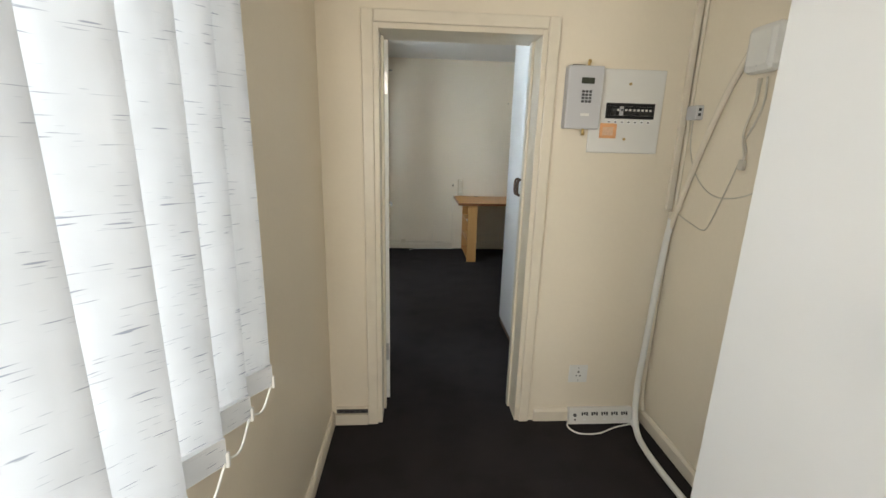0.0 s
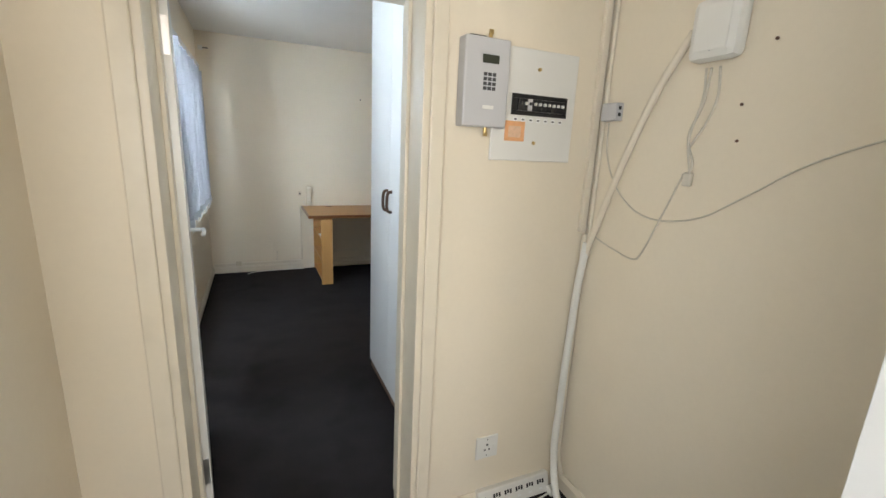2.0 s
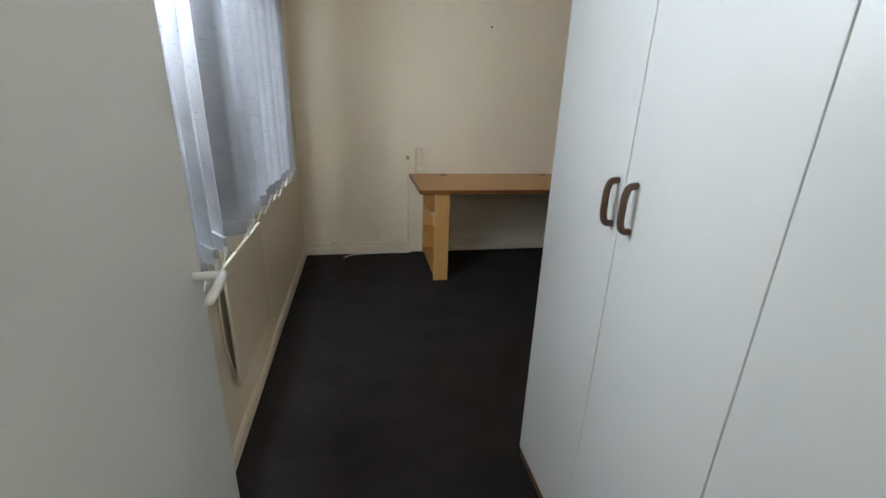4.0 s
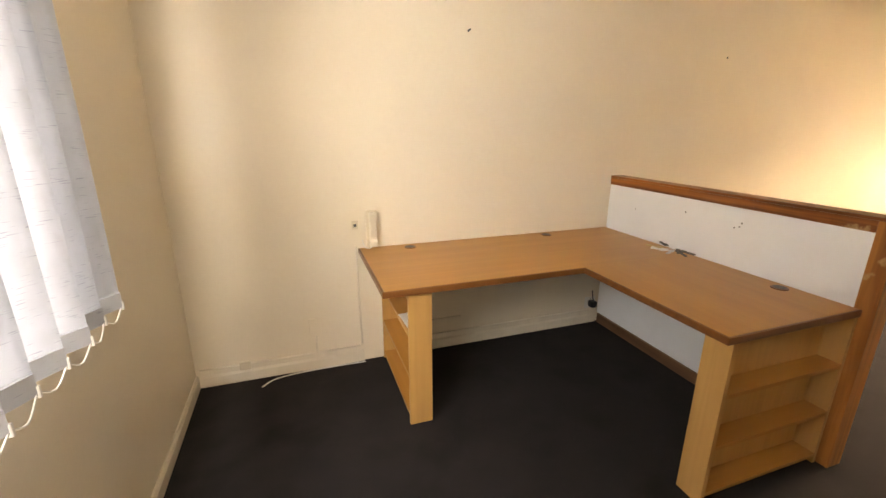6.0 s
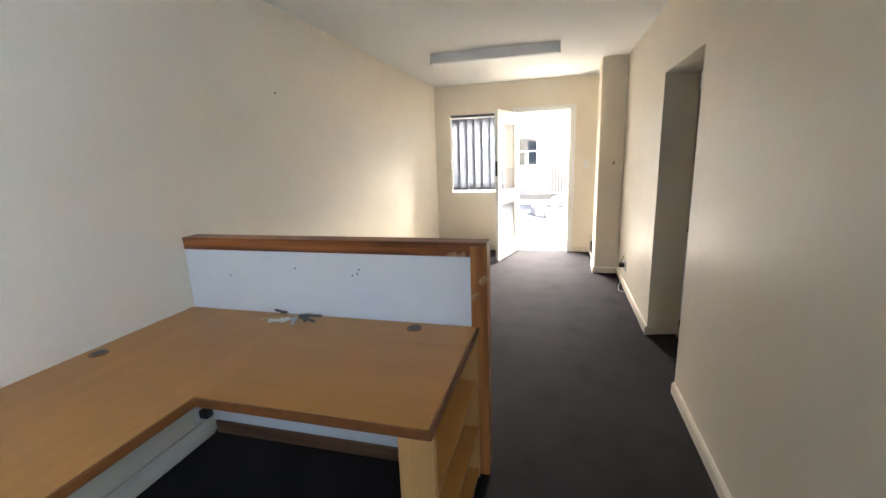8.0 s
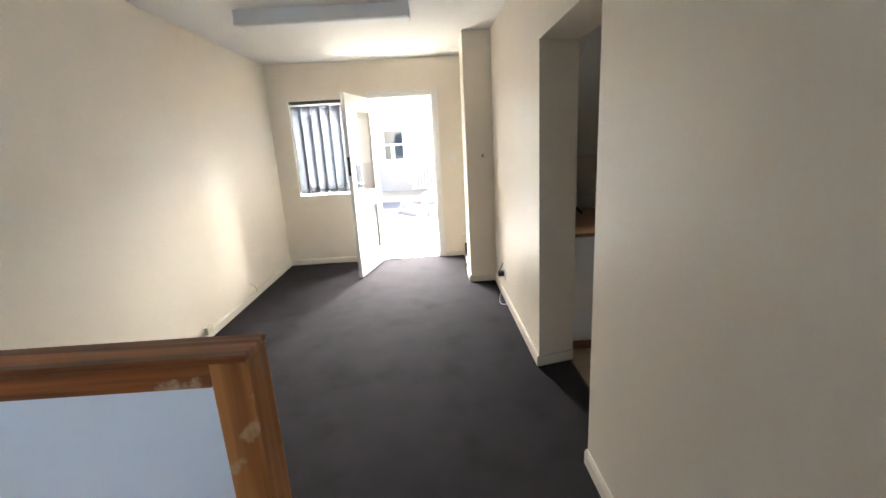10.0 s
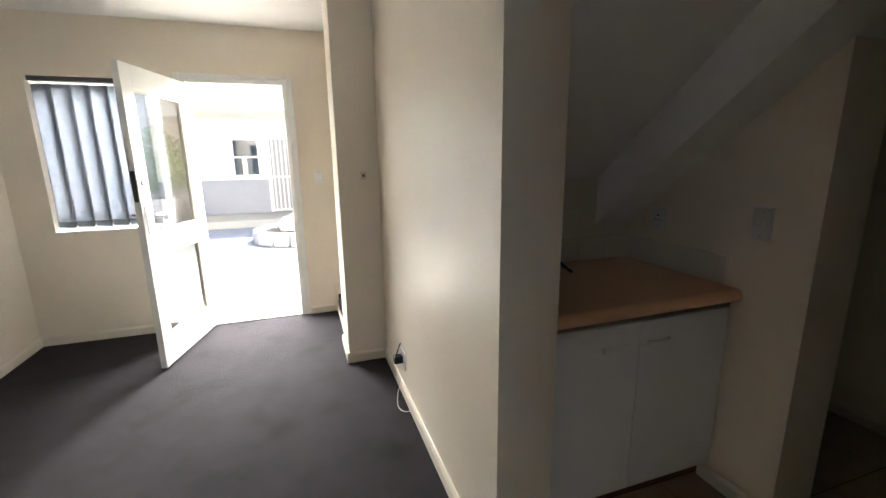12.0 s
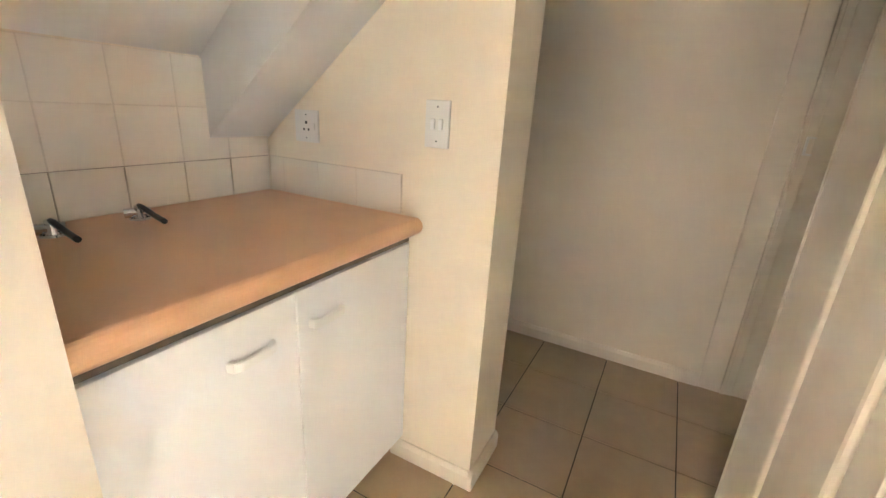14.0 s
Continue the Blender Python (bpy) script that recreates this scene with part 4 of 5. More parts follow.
def intercom():
    x, y, z = 0.735, YF, 0.752
    t = thing("intercom_handset", (x, y, z), "yellowed plastic intercom handset on the wall above the desk", "intercom")
    part("base", slab(x - 0.030, x + 0.036, y - 0.026, y - 0.0005, z + 0.004, z + 0.225, bevel=0.008), M["old_plastic"], t)
    bm = bmesh.new()
    hx = x + 0.004
    prof = [(y - 0.030, z + 0.010), (y - 0.062, z + 0.016), (y - 0.066, z + 0.045), (y - 0.050, z + 0.066), (y - 0.050, z + 0.165), (y - 0.064, z + 0.185), (y - 0.060, z + 0.215), (y - 0.030, z + 0.221)]
    prism(bm, [(u - 0.006, v) for u, v in prof], 0, hx - 0.021, hx + 0.021)
    bmesh.ops.bevel(bm, geom=bm.edges[:], offset=0.005, segments=2, affect="EDGES")
    part("handset", bm, M["handset"], t, "pale handset")
    # dark block fills the gap, standing for the shade behind the handset
    part("cradle", slab(hx - 0.012, hx + 0.012, y - 0.037, y - 0.0262, z + 0.03, z + 0.20, bevel=0.002), M["dark"], t, "dark block for the shade between handset and base")
    part("cord", tube(bmesh.new(), curve_points([(hx, y - 0.04, z + 0.012), (hx - 0.03, y - 0.05, z + 0.006), (hx - 0.05, y - 0.03, z + 0.012), (hx - 0.06, y - 0.006, z + 0.05)], 6), 0.003, 6), M["cord"], t)


intercom()

solo("vertical_conduit", tube(bmesh.new(), [(0.640, YF - 0.006, 0.76), (0.643, YF - 0.006, 0.40), (0.648, YF - 0.006, 0.12)], 0.0055, 8), M["trim"], "thin painted cable pipe down the wall beside the desk", "conduit", base=(0.645, YF, 0.1))
solo("cable_trunking", slab(0.96, 2.42, YF - 0.028, YF - 0.0165, 0.082, 0.118, bevel=0.002), M["trim"], "cream painted cable trunking above the skirting", "trunking", base=(1.7, YF, 0.082))
solo("cable_trunking", slab(XL + 0.02, 0.635, YF - 0.020, YF - 0.0005, 0.080, 0.112, bevel=0.003), M["trim"], "cream painted cable trunking along the top of the skirting", "trunking", base=(0.2, YF, 0.08))
solo("cable_trunking", slab(0.96, 1.32, YF - 0.012, YF - 0.0005, 0.185, 0.215, bevel=0.002), M["trim"], "short piece of painted trunking under the desk", "trunking", base=(1.1, YF, 0.185))
solo("junction_box", slab(-0.065, -0.005, YF - 0.034, YF - 0.0205, 0.082, 0.135, bevel=0.004), M["old_plastic"], "small yellowed box on the skirting", "junction box", base=(-0.035, YF, 0.076))
solo("blank_plate", slab(0.335, 0.405, YF - 0.008, YF - 0.0005, 0.225, 0.335, bevel=0.003), M["wall"], "painted-over blank cover plate low on the wall", "cover plate", base=(0.37, YF, 0.225))
solo("vertical_conduit", tube(bmesh.new(), [(0.372, YF - 0.006, 0.222), (0.370, YF - 0.006, 0.114)], 0.0055, 8), M["trim"], "short painted pipe from the cover plate to the skirting", "conduit", base=(0.37, YF, 0.114))
solo("wire_stub", tube(bmesh.new(), curve_points([(6.03, YF - 0.02, 0.06), (5.99, YF - 0.03, 0.12), (5.93, YF - 0.022, 0.175), (5.90, YF - 0.012, 0.185)], 6), 0.004, 6), M["grey_cable"], "short grey wire sticking out above the skirting", "wire", base=(5.96, YF - 0.02, 0.06))
solo("junction_box", slab(4.965, 5.055, YF - 0.045, YF - 0.0165, 0.062, 0.125, bevel=0.005), M["old_plastic"], "small yellowed box on the office skirting", "junction box", base=(5.0, YF, 0.062))
solo("floor_cable", tube(bmesh.new(), curve_points([(0.05, YF - 0.12, 0.006), (0.12, YF - 0.06, 0.006), (0.26, YF - 0.035, 0.006), (0.46, YF - 0.03, 0.006), (0.66, YF - 0.035, 0.006)], 8), 0.004, 6), M["cord"], "white cable lying along the skirting", "cable", base=(0.3, YF - 0.05, 0.004))
solo("nail", rod(bmesh.new(), (1.338, YF, 1.972), (1.338, YF - 0.03, 1.975), 0.007, 0.004, 8), M["dark"], "rusty nail in the wall above the desk", "nail", base=(1.338, YF, 1.972))
solo("screw_hole_plug", rod(bmesh.new(), (3.35, YF, 1.93), (3.35, YF - 0.006, 1.93), 0.006, seg=8), M["dark"], "dark wall plug in the cream wall", "wall plug", base=(3.35, YF, 1.93))


def alarm_sensor():
    x, y, z = -0.245, YF, 2.33
    t = thing("alarm_sensor", (x, y, z), "small white alarm sensor bracket near the ceiling corner", "sensor")
    part("bracket", slab(x - 0.03, x + 0.012, y - 0.03, y - 0.0005, z - 0.02, z + 0.02, bevel=0.005), M["plastic"], t)
    part("arm", slab(x + 0.012, x + 0.06, y - 0.030, y - 0.018, z - 0.006, z + 0.006, bevel=0.003), M["dark"], t)


alarm_sensor()


def heater():
    x, y0, y1, z0, z1 = XL, 4.64, 5.235, 0.285, 0.80
    t = thing("panel_heater", (x, (y0 + y1) / 2, z0), "flat cream painted wall panel heater below the window", "heater")
    part("panel", slab(x + 0.026, x + 0.038, y0, y1, z0, z1, bevel=0.003), M["heater"], t)
    for y in (y0 + 0.06, y1 - 0.06):
        for z in (z0 + 0.06, z1 - 0.06):
            part("spacer", rod(bmesh.new(), (x + 0.0005, y, z), (x + 0.0255, y, z), 0.012, seg=10), M["dark"], t)
    part("cable", tube(bmesh.new(), curve_points([(x + 0.02, y0 + 0.02, z1 - 0.03), (x + 0.008, y0 - 0.012, z1 - 0.10), (x + 0.007, y0 - 0.014, z0 + 0.22), (x + 0.012, y0 + 0.02, z0 + 0.03)], 8), 0.005, 7), M["heater"], t, "cream power cable")


heater()


def fluorescent():
    x, y0, y1, z = 5.25, 5.085, 6.36, ZC
    t = thing("ceiling_light", (x, (y0 + y1) / 2, z - 0.001), "switched-off white twin fluorescent batten on the ceiling", "ceiling light")
    bm = bmesh.new()
    prism(bm, [(x - 0.085, z - 0.001), (x + 0.085, z - 0.001), (x + 0.075, z - 0.058), (x - 0.075, z - 0.058)], 1, y0, y1)
    part("housing", bm, M["alu"], t)
    bm = bmesh.new()
    prism(bm, [(x - 0.078, z - 0.0585), (x + 0.078, z - 0.0585), (x + 0.070, z - 0.092), (x + 0.05, z - 0.102), (x - 0.05, z - 0.102), (x - 0.070, z - 0.092)], 1, y0 + 0.012, y1 - 0.012)
    part("diffuser", bm, M["diffuser"], t, "ribbed plastic cover")
    for a, b in ((y0 - 0.004, y0 + 0.0115), (y1 - 0.0115, y1 + 0.004)):
        part("end_cap", slab(x - 0.082, x + 0.082, a, b, z - 0.106, z - 0.0585, bevel=0.004), M["plastic"], t)


fluorescent()


# ---- first room ----
def alarm_panel():
    x0, x1, z0, z1 = 0.785, 0.945, 1.535, 1.800
    y = YD
    t = thing("alarm_keypad", ((x0 + x1) / 2, y, z0), "grey metal alarm box with a keypad and small display", "alarm box")
    part("housing", slab(x0, x1, y - 0.052, y - 0.0005, z0, z1, bevel=0.006), M["grey_plastic"], t)
    f = y - 0.0525
    part("display", slab(x0 + 0.060, x0 + 0.118, f - 0.0015, f, z1 - 0.075, z1 - 0.050), M["lcd"], t, "dark display")
    for r in range(4):
        for c in range(3):
            part("key", slab(x0 + 0.066 + c * 0.016, x0 + 0.078 + c * 0.016, f - 0.003, f, z1 - 0.112 - r * 0.014, z1 - 0.102 - r * 0.014, bevel=0.001), M["dark"], t)
    part("badge", slab(x0 + 0.068, x0 + 0.108, f - 0.001, f, z0 + 0.055, z0 + 0.066), M["plastic"], t, "pale badge")
    part("hinge_slot", slab(x0 + 0.018, x0 + 0.075, y - 0.045, y - 0.012, z1, z1 + 0.003), M["black"], t)
    for z in (z1 + 0.006, z0 - 0.008):
        lk = rod(bmesh.new(), (x0 + 0.095, y - 0.03, z - 0.008), (x0 + 0.095, y - 0.03, z + 0.012), 0.006)
        box(lk, x0 + 0.090, x0 + 0.104, y - 0.032, y - 0.028, z - 0.02 if z < z1 else z + 0.008, z - 0.004 if z < z1 else z + 0.022)
        part("key_in_lock", lk, M["brass"], t, "brass key in the lock")


alarm_panel()


def distribution_board():
    x0, x1, z0, z1, y = 0.915, 1.250, 1.432, 1.797, YD
    t = thing("distribution_board", ((x0 + x1) / 2, y, z0), "white electrical distribution board with black breakers and an orange label", "switchboard")
    part("cover", slab(x0, x1, y - 0.012, y - 0.0005, z0, z1, bevel=0.004), M["plastic"], t)
    f = y - 0.0122
    a, b, c, d = 0.985, 1.212, 1.585, 1.653
    rim = bmesh.new()
    box(rim, a, b, f - 0.004, f, d - 0.014, d)
    box(rim, a, b, f - 0.004, f, c, c + 0.014)
    box(rim, a, a + 0.022, f - 0.004, f, c + 0.0145, d - 0.0145)
    box(rim, b - 0.012, b, f - 0.004, f, c + 0.0145, d - 0.0145)
    part("breaker_surround", rim, M["black"], t)
    for i in range(10):
        xx = a + 0.024 + i * 0.019
        br = part("breaker", slab(xx, xx + 0.0178, f - 0.007, f, c + 0.015, d - 0.015, bevel=0.001), M["grey_plastic"] if i == 2 else M["black"], t)
        tg = slab(xx + 0.005, xx + 0.012, f - 0.016, f - 0.0072, (c + d) / 2 - 0.001, (c + d) / 2 + 0.008)
        part("toggle", tg, M["plastic"] if i not in (0, 2) else M["dark"], br)
    for i in range(7):
        xx = a + 0.012 + i * 0.031
        part("circuit_label", slab(xx, xx + 0.016, f - 0.0006, f, c - 0.022, c - 0.007), M["white"], t)
        part("label_mark", slab(xx + 0.003, xx + 0.012, f - 0.0011, f - 0.0007, c - 0.017, c - 0.012), M["dark"], t)
    part("orange_label", slab(0.966, 1.045, f - 0.0006, f, 1.498, 1.564), M["orange"], t, "orange sticker")
    part("label_mark", slab(0.980, 1.030, f - 0.0011, f - 0.0007, 1.510, 1.548), M["orange_pale"], t)
    for xx, zz in ((1.085, 1.735), (1.085, 1.495)):
        part("screw", rod(bmesh.new(), (xx, f, zz), (xx, f - 0.006, zz), 0.006, seg=10), M["brass"], t)


distribution_board()


def power_strip():
    t = thing("power_strip", (1.14, YD - 0.03, 0.005), "white six-way power strip leaning against the skirting", "power strip")
    m = Matrix.Translation((0.962, YD - 0.052, 0.004)) @ Matrix.Rotation(radians(-16), 4, "X")
    bm = slab(0, 0.352, 0, 0.032, 0, 0.088, bevel=0.005)
    bm.transform(m)
    part("body", bm, M["plastic"], t)
    for i in range(5):
        for k, (u, v) in enumerate(((0.0, 0.058), (0.013, 0.058), (0.026, 0.058))):
            h = slab(0.075 + i * 0.055 + u - 0.0055, 0.075 + i * 0.055 + u + 0.0035, -0.0012, -0.0002, v - (0.007 if k == 1 else 0.011), v + 0.007)
            h.transform(m)
            part("pin_hole", h, M["black"], t)
        h = slab(0.078 + i * 0.055, 0.094 + i * 0.055, -0.003, -0.0002, 0.022, 0.030, bevel=0.001)
        h.transform(m)
        part("rocker", h, M["white"], t)
    for v, r in ((0.050, 0.009), (0.026, 0.005)):
        h = rod(bmesh.new(), (0.032, 0.0, v), (0.032, -0.004, v), r, seg=12)
        h.transform(m)
        part("reset_button", h, M["dark"], t)
    part("cord", tube(bmesh.new(), curve_points([(0.965, YD - 0.05, 0.03), (0.945, YD - 0.075, 0.012), (0.985, YD - 0.125, 0.007), (1.09, YD - 0.130, 0.007), (1.20, YD - 0.085, 0.007), (1.30, YD - 0.065, 0.012)], 8), 0.0042, 7), M["cord"], t, "white power cord")
    part("plug", slab(1.295, 1.335, YD - 0.085, YD - 0.045, 0.003, 0.038, bevel=0.008), M["plastic"], t)


power_strip()

XW = 1.38


def wall_box():
    t = thing("telephone_box", (XW, 2.69, 1.71), "white plastic telephone line box on the wall with hanging cables", "connection box")
    part("cover", slab(XW - 0.055, XW - 0.0005, 2.580, 2.722, 1.728, 1.890, bevel=0.022), M["plastic"], t)
    part("screw", rod(bmesh.new(), (XW - 0.054, 2.65, 1.752), (XW - 0.0565, 2.65, 1.752), 0.003, seg=8), M["grey_plastic"], t)
    part("lid", slab(XW - 0.058, XW - 0.0555, 2.604, 2.698, 1.752, 1.866, bevel=0.001), M["plastic"], t)
    w = XW - 0.012
    for i, c in enumerate(([(w, 2.680, 1.715), (w, 2.675, 1.63), (w - 0.01, 2.690, 1.52), (w, 2.680, 1.44), (w - 0.008, 2.668, 1.40)],
                           [(w, 2.665, 1.715), (w - 0.004, 2.668, 1.62), (w, 2.700, 1.53), (w, 2.672, 1.45), (w - 0.006, 2.682, 1.405)],
                           [(w, 2.640, 1.715), (w, 2.632, 1.64), (w, 2.650, 1.57), (w, 2.690, 1.50)],
                           [(w, 2.695, 1.42), (w, 2.74, 1.30), (w, 2.80, 1.15), (w - 0.008, 2.825, 1.122), (w, 2.90, 1.128), (w, 2.99, 1.150), (w, 3.035, 1.165)])):
        part("cable", tube(bmesh.new(), curve_points(c, 8), 0.0036 if i < 3 else 0.0028, 6), M["grey_cable"], t, "grey telephone cable")
    cl = slab(w - 0.012, w + 0.004, 2.662, 2.690, 1.385, 1.425, bevel=0.005)
    part("connector", cl, M["grey_cable"], t)


wall_box()


def conduit_run():
    w = XW - 0.016
    t = thing("flexible_conduit", (1.34, 3.0, 0.0), "white flexible conduit sagging from the wall box to the carpet", "conduit")
    part("upper_trunking", tube(bmesh.new(), curve_points([(w, 2.735, 1.82), (w, 2.825, 1.68), (w, 2.915, 1.48), (w, 3.01, 1.22), (w - 0.004, 3.05, 1.085)], 6), 0.0125, 8), M["trim"], t)
    part("hose", tube(bmesh.new(), curve_points([(w - 0.004, 3.05, 1.13), (w - 0.012, 3.062, 0.95), (w - 0.022, 3.064, 0.70), (w - 0.035, 3.056, 0.45), (w - 0.055, 3.035, 0.22), (w - 0.085, 2.95, 0.06), (w - 0.10, 2.80, 0.020), (w - 0.09, 2.45, 0.018), (w - 0.06, 2.05, 0.018), (w - 0.05, 1.985, 0.018)], 8), 0.0155, 10), M["plastic"], t, "white flexible hose")
    part("second_hose", tube(bmesh.new(), curve_points([(w, 3.07, 1.16), (w + 0.002, 3.072, 0.8), (w - 0.004, 3.07, 0.5), (w - 0.008, 3.06, 0.2), (w - 0.008, 3.03, 0.09)], 8), 0.011, 8), M["trim"], t)
    tr = thing("corner_trunking", (1.36, YD, 1.15), "painted cable trunking up the wall corner", "trunking")
    part("trunk", slab(XW - 0.040, XW - 0.012, YD - 0.020, YD - 0.0005, 1.17, ZC, bevel=0.003), M["trim"], tr)
    part("pipe", rod(bmesh.new(), (XW - 0.008, YD - 0.035, 1.085), (XW - 0.008, YD - 0.035, ZC), 0.0075, seg=10), M["trim"], tr)
    jb = thing("telephone_jack", (XW, 3.0, 1.585), "small grey two-port telephone jack on the wall", "outlet")
    part("body", slab(XW - 0.034, XW - 0.0005, 2.975, 3.045, 1.585, 1.645, bevel=0.003), M["grey_plastic"], jb)
    for z in (1.600, 1.622):
        part("port", slab(XW - 0.024, XW - 0.012, 2.9738, 2.9749, z, z + 0.012), M["black"], jb)
    lw = curve_points([(w + 0.01, 3.03, 1.58), (w + 0.01, 3.02, 1.47), (w + 0.01, 2.96, 1.36), (w + 0.01, 2.86, 1.285), (w + 0.01, 2.75, 1.268), (w + 0.01, 2.62, 1.30), (w + 0.01, 2.50, 1.38), (w + 0.01, 2.36, 1.475), (w + 0.01, 2.15, 1.56)], 8)
    solo("loose_wire", tube(bmesh.new(), lw, 0.0027, 6), M["grey_cable"], "thin grey wire sagging across the wall", "wire", base=(w, 2.75, 1.27))
    for i, (y, z) in enumerate(((2.514, 1.762), (2.569, 1.611), (2.563, 1.517))):
        solo("wall_plug", rod(bmesh.new(), (XW, y, z), (XW - 0.004, y, z), 0.0042, seg=8), M["handle_dark"], "dark screw hole in the cream wall", "wall plug", group="screw holes", base=(XW, y, z))


conduit_run()


def exposed_wiring():
    t = thing("broken_skirting_outlet", (-0.20, YD, 0.0), "broken skirting outlet with bare wires beside the door frame", "outlet")
    part("block", slab(-0.282, -0.112, YD - 0.022, YD - 0.0005, 0.002, 0.062, bevel=0.003), M["trim"], t)
    part("ledge", slab(-0.278, -0.112, YD - 0.018, YD - 0.0005, 0.095, 0.104, bevel=0.002), M["trim"], t)
    part("cavity", slab(-0.276, -0.114, YD - 0.004, YD - 0.0005, 0.063, 0.0945), M["dark"], t)
    rng = random.Random(3)
    bm = bmesh.new()
    for i in range(5):
        a = -0.268 + 0.028 * i
        tube(bm, curve_points([(a, YD - 0.005, 0.07), (a + 0.012, YD - 0.016 - rng.random() * 0.01, 0.085), (a + 0.03, YD - 0.012, 0.072 + rng.random() * 0.014)], 4), 0.0025, 5)
    part("wires", bm, M["black"], t, "bare dark wires")


exposed_wiring()


# ---- kitchenette ----
def kitchen():
    x0, x1, y0, y1 = 4.385, KE - 0.003, KS + 0.003, YRB - 0.003
    c = thing("base_cabinet", (4.73, 3.68, 0.004), "white melamine kitchen base cabinet with two doors", "cabinet")
    part("carcass", slab(x0 + 0.020, x1, y0, y1, 0.10, 0.8595), M["white"], c)
    part("plinth", slab(x0 + 0.055, x1 - 0.01, y0, y1, 0.006, 0.0995), M["skirt_wood"], c, "dark recessed plinth")
    ym = 3.700
    for a, b in ((y0, ym), (ym, y1)):
        d = part("door", slab(x0, x0 + 0.018, a + 0.002, b - 0.002, 0.10, 0.825, bevel=0.0015), M["white"], c)
        h0, h1 = (3.556, 3.668) if b == ym else (3.764, 3.876)
        hd = bmesh.new()
        arch = [(x0 + 0.001, h0), (x0 - 0.016, h0 + 0.006), (x0 - 0.022, h0 + 0.022), (x0 - 0.022, h1 - 0.022), (x0 - 0.016, h1 - 0.006), (x0 + 0.001, h1),
                (x0 + 0.001, h1 - 0.010), (x0 - 0.012, h1 - 0.024), (x0 - 0.012, h0 + 0.024), (x0 + 0.001, h0 + 0.010)]
        prism(hd, arch, 2, 0.724, 0.746)
        bmesh.ops.bevel(hd, geom=hd.edges[:], offset=0.002, segments=2, affect="EDGES")
        part("handle", hd, M["white_gloss"], d, "flat white bridge handle")
    # dark strip for the shade in the gap above the doors
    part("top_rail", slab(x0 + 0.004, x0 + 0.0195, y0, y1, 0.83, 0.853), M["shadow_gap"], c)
    t = thing("countertop", (4.68, 3.68, 0.862), "peach laminate countertop with a rounded front edge", "countertop")
    r = 0.025
    prof = [(x1, 0.860), (x1, 0.910)]
    prof += [(4.339 + r + r * math.cos(a), 0.885 + r * math.sin(a)) for a in np.linspace(math.pi / 2, 3 * math.pi / 2, 12)]
    prof += [(4.40, 0.860)]
    bm = bmesh.new()
    prism(bm, prof, 1, y0 + 0.004, y1)
    part("top", bm, M["counter"], t)
    # dark strip drawn as the shadow line below the counter nose
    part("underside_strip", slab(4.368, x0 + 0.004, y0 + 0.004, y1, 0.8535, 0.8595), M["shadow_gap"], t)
    for vx, y in ((4.873, 3.918), (4.886, 3.736)):
        v = thing("stop_valve", (vx, y, 0.911), "chrome stop valve with a dark lever on the counter", "valve", group="stop valves")
        bd = rod(bmesh.new(), (vx, y, 0.911), (vx, y, 0.916), 0.024, 0.022, 18)
        rod(bd, (vx, y, 0.916), (vx, y, 0.938), 0.016, 0.013, 16)
        rod(bd, (vx + 0.012, y + 0.030, 0.927), (vx - 0.010, y - 0.022, 0.927), 0.012, 0.013, 14)
        part("body", bd, M["chrome"], v)
        part("nut", rod(bmesh.new(), (vx, y, 0.9385), (vx, y, 0.946), 0.012, 0.011, 6), M["chrome"], v)
        lv = bmesh.new()
        tube(lv, curve_points([(vx - 0.002, y, 0.944), (vx - 0.022, y, 0.942), (vx - 0.060, y - 0.004, 0.928), (vx - 0.098, y - 0.006, 0.919)], 4), 0.0068, 8)
        part("lever", lv, M["black"], v, "black lever")


kitchen()


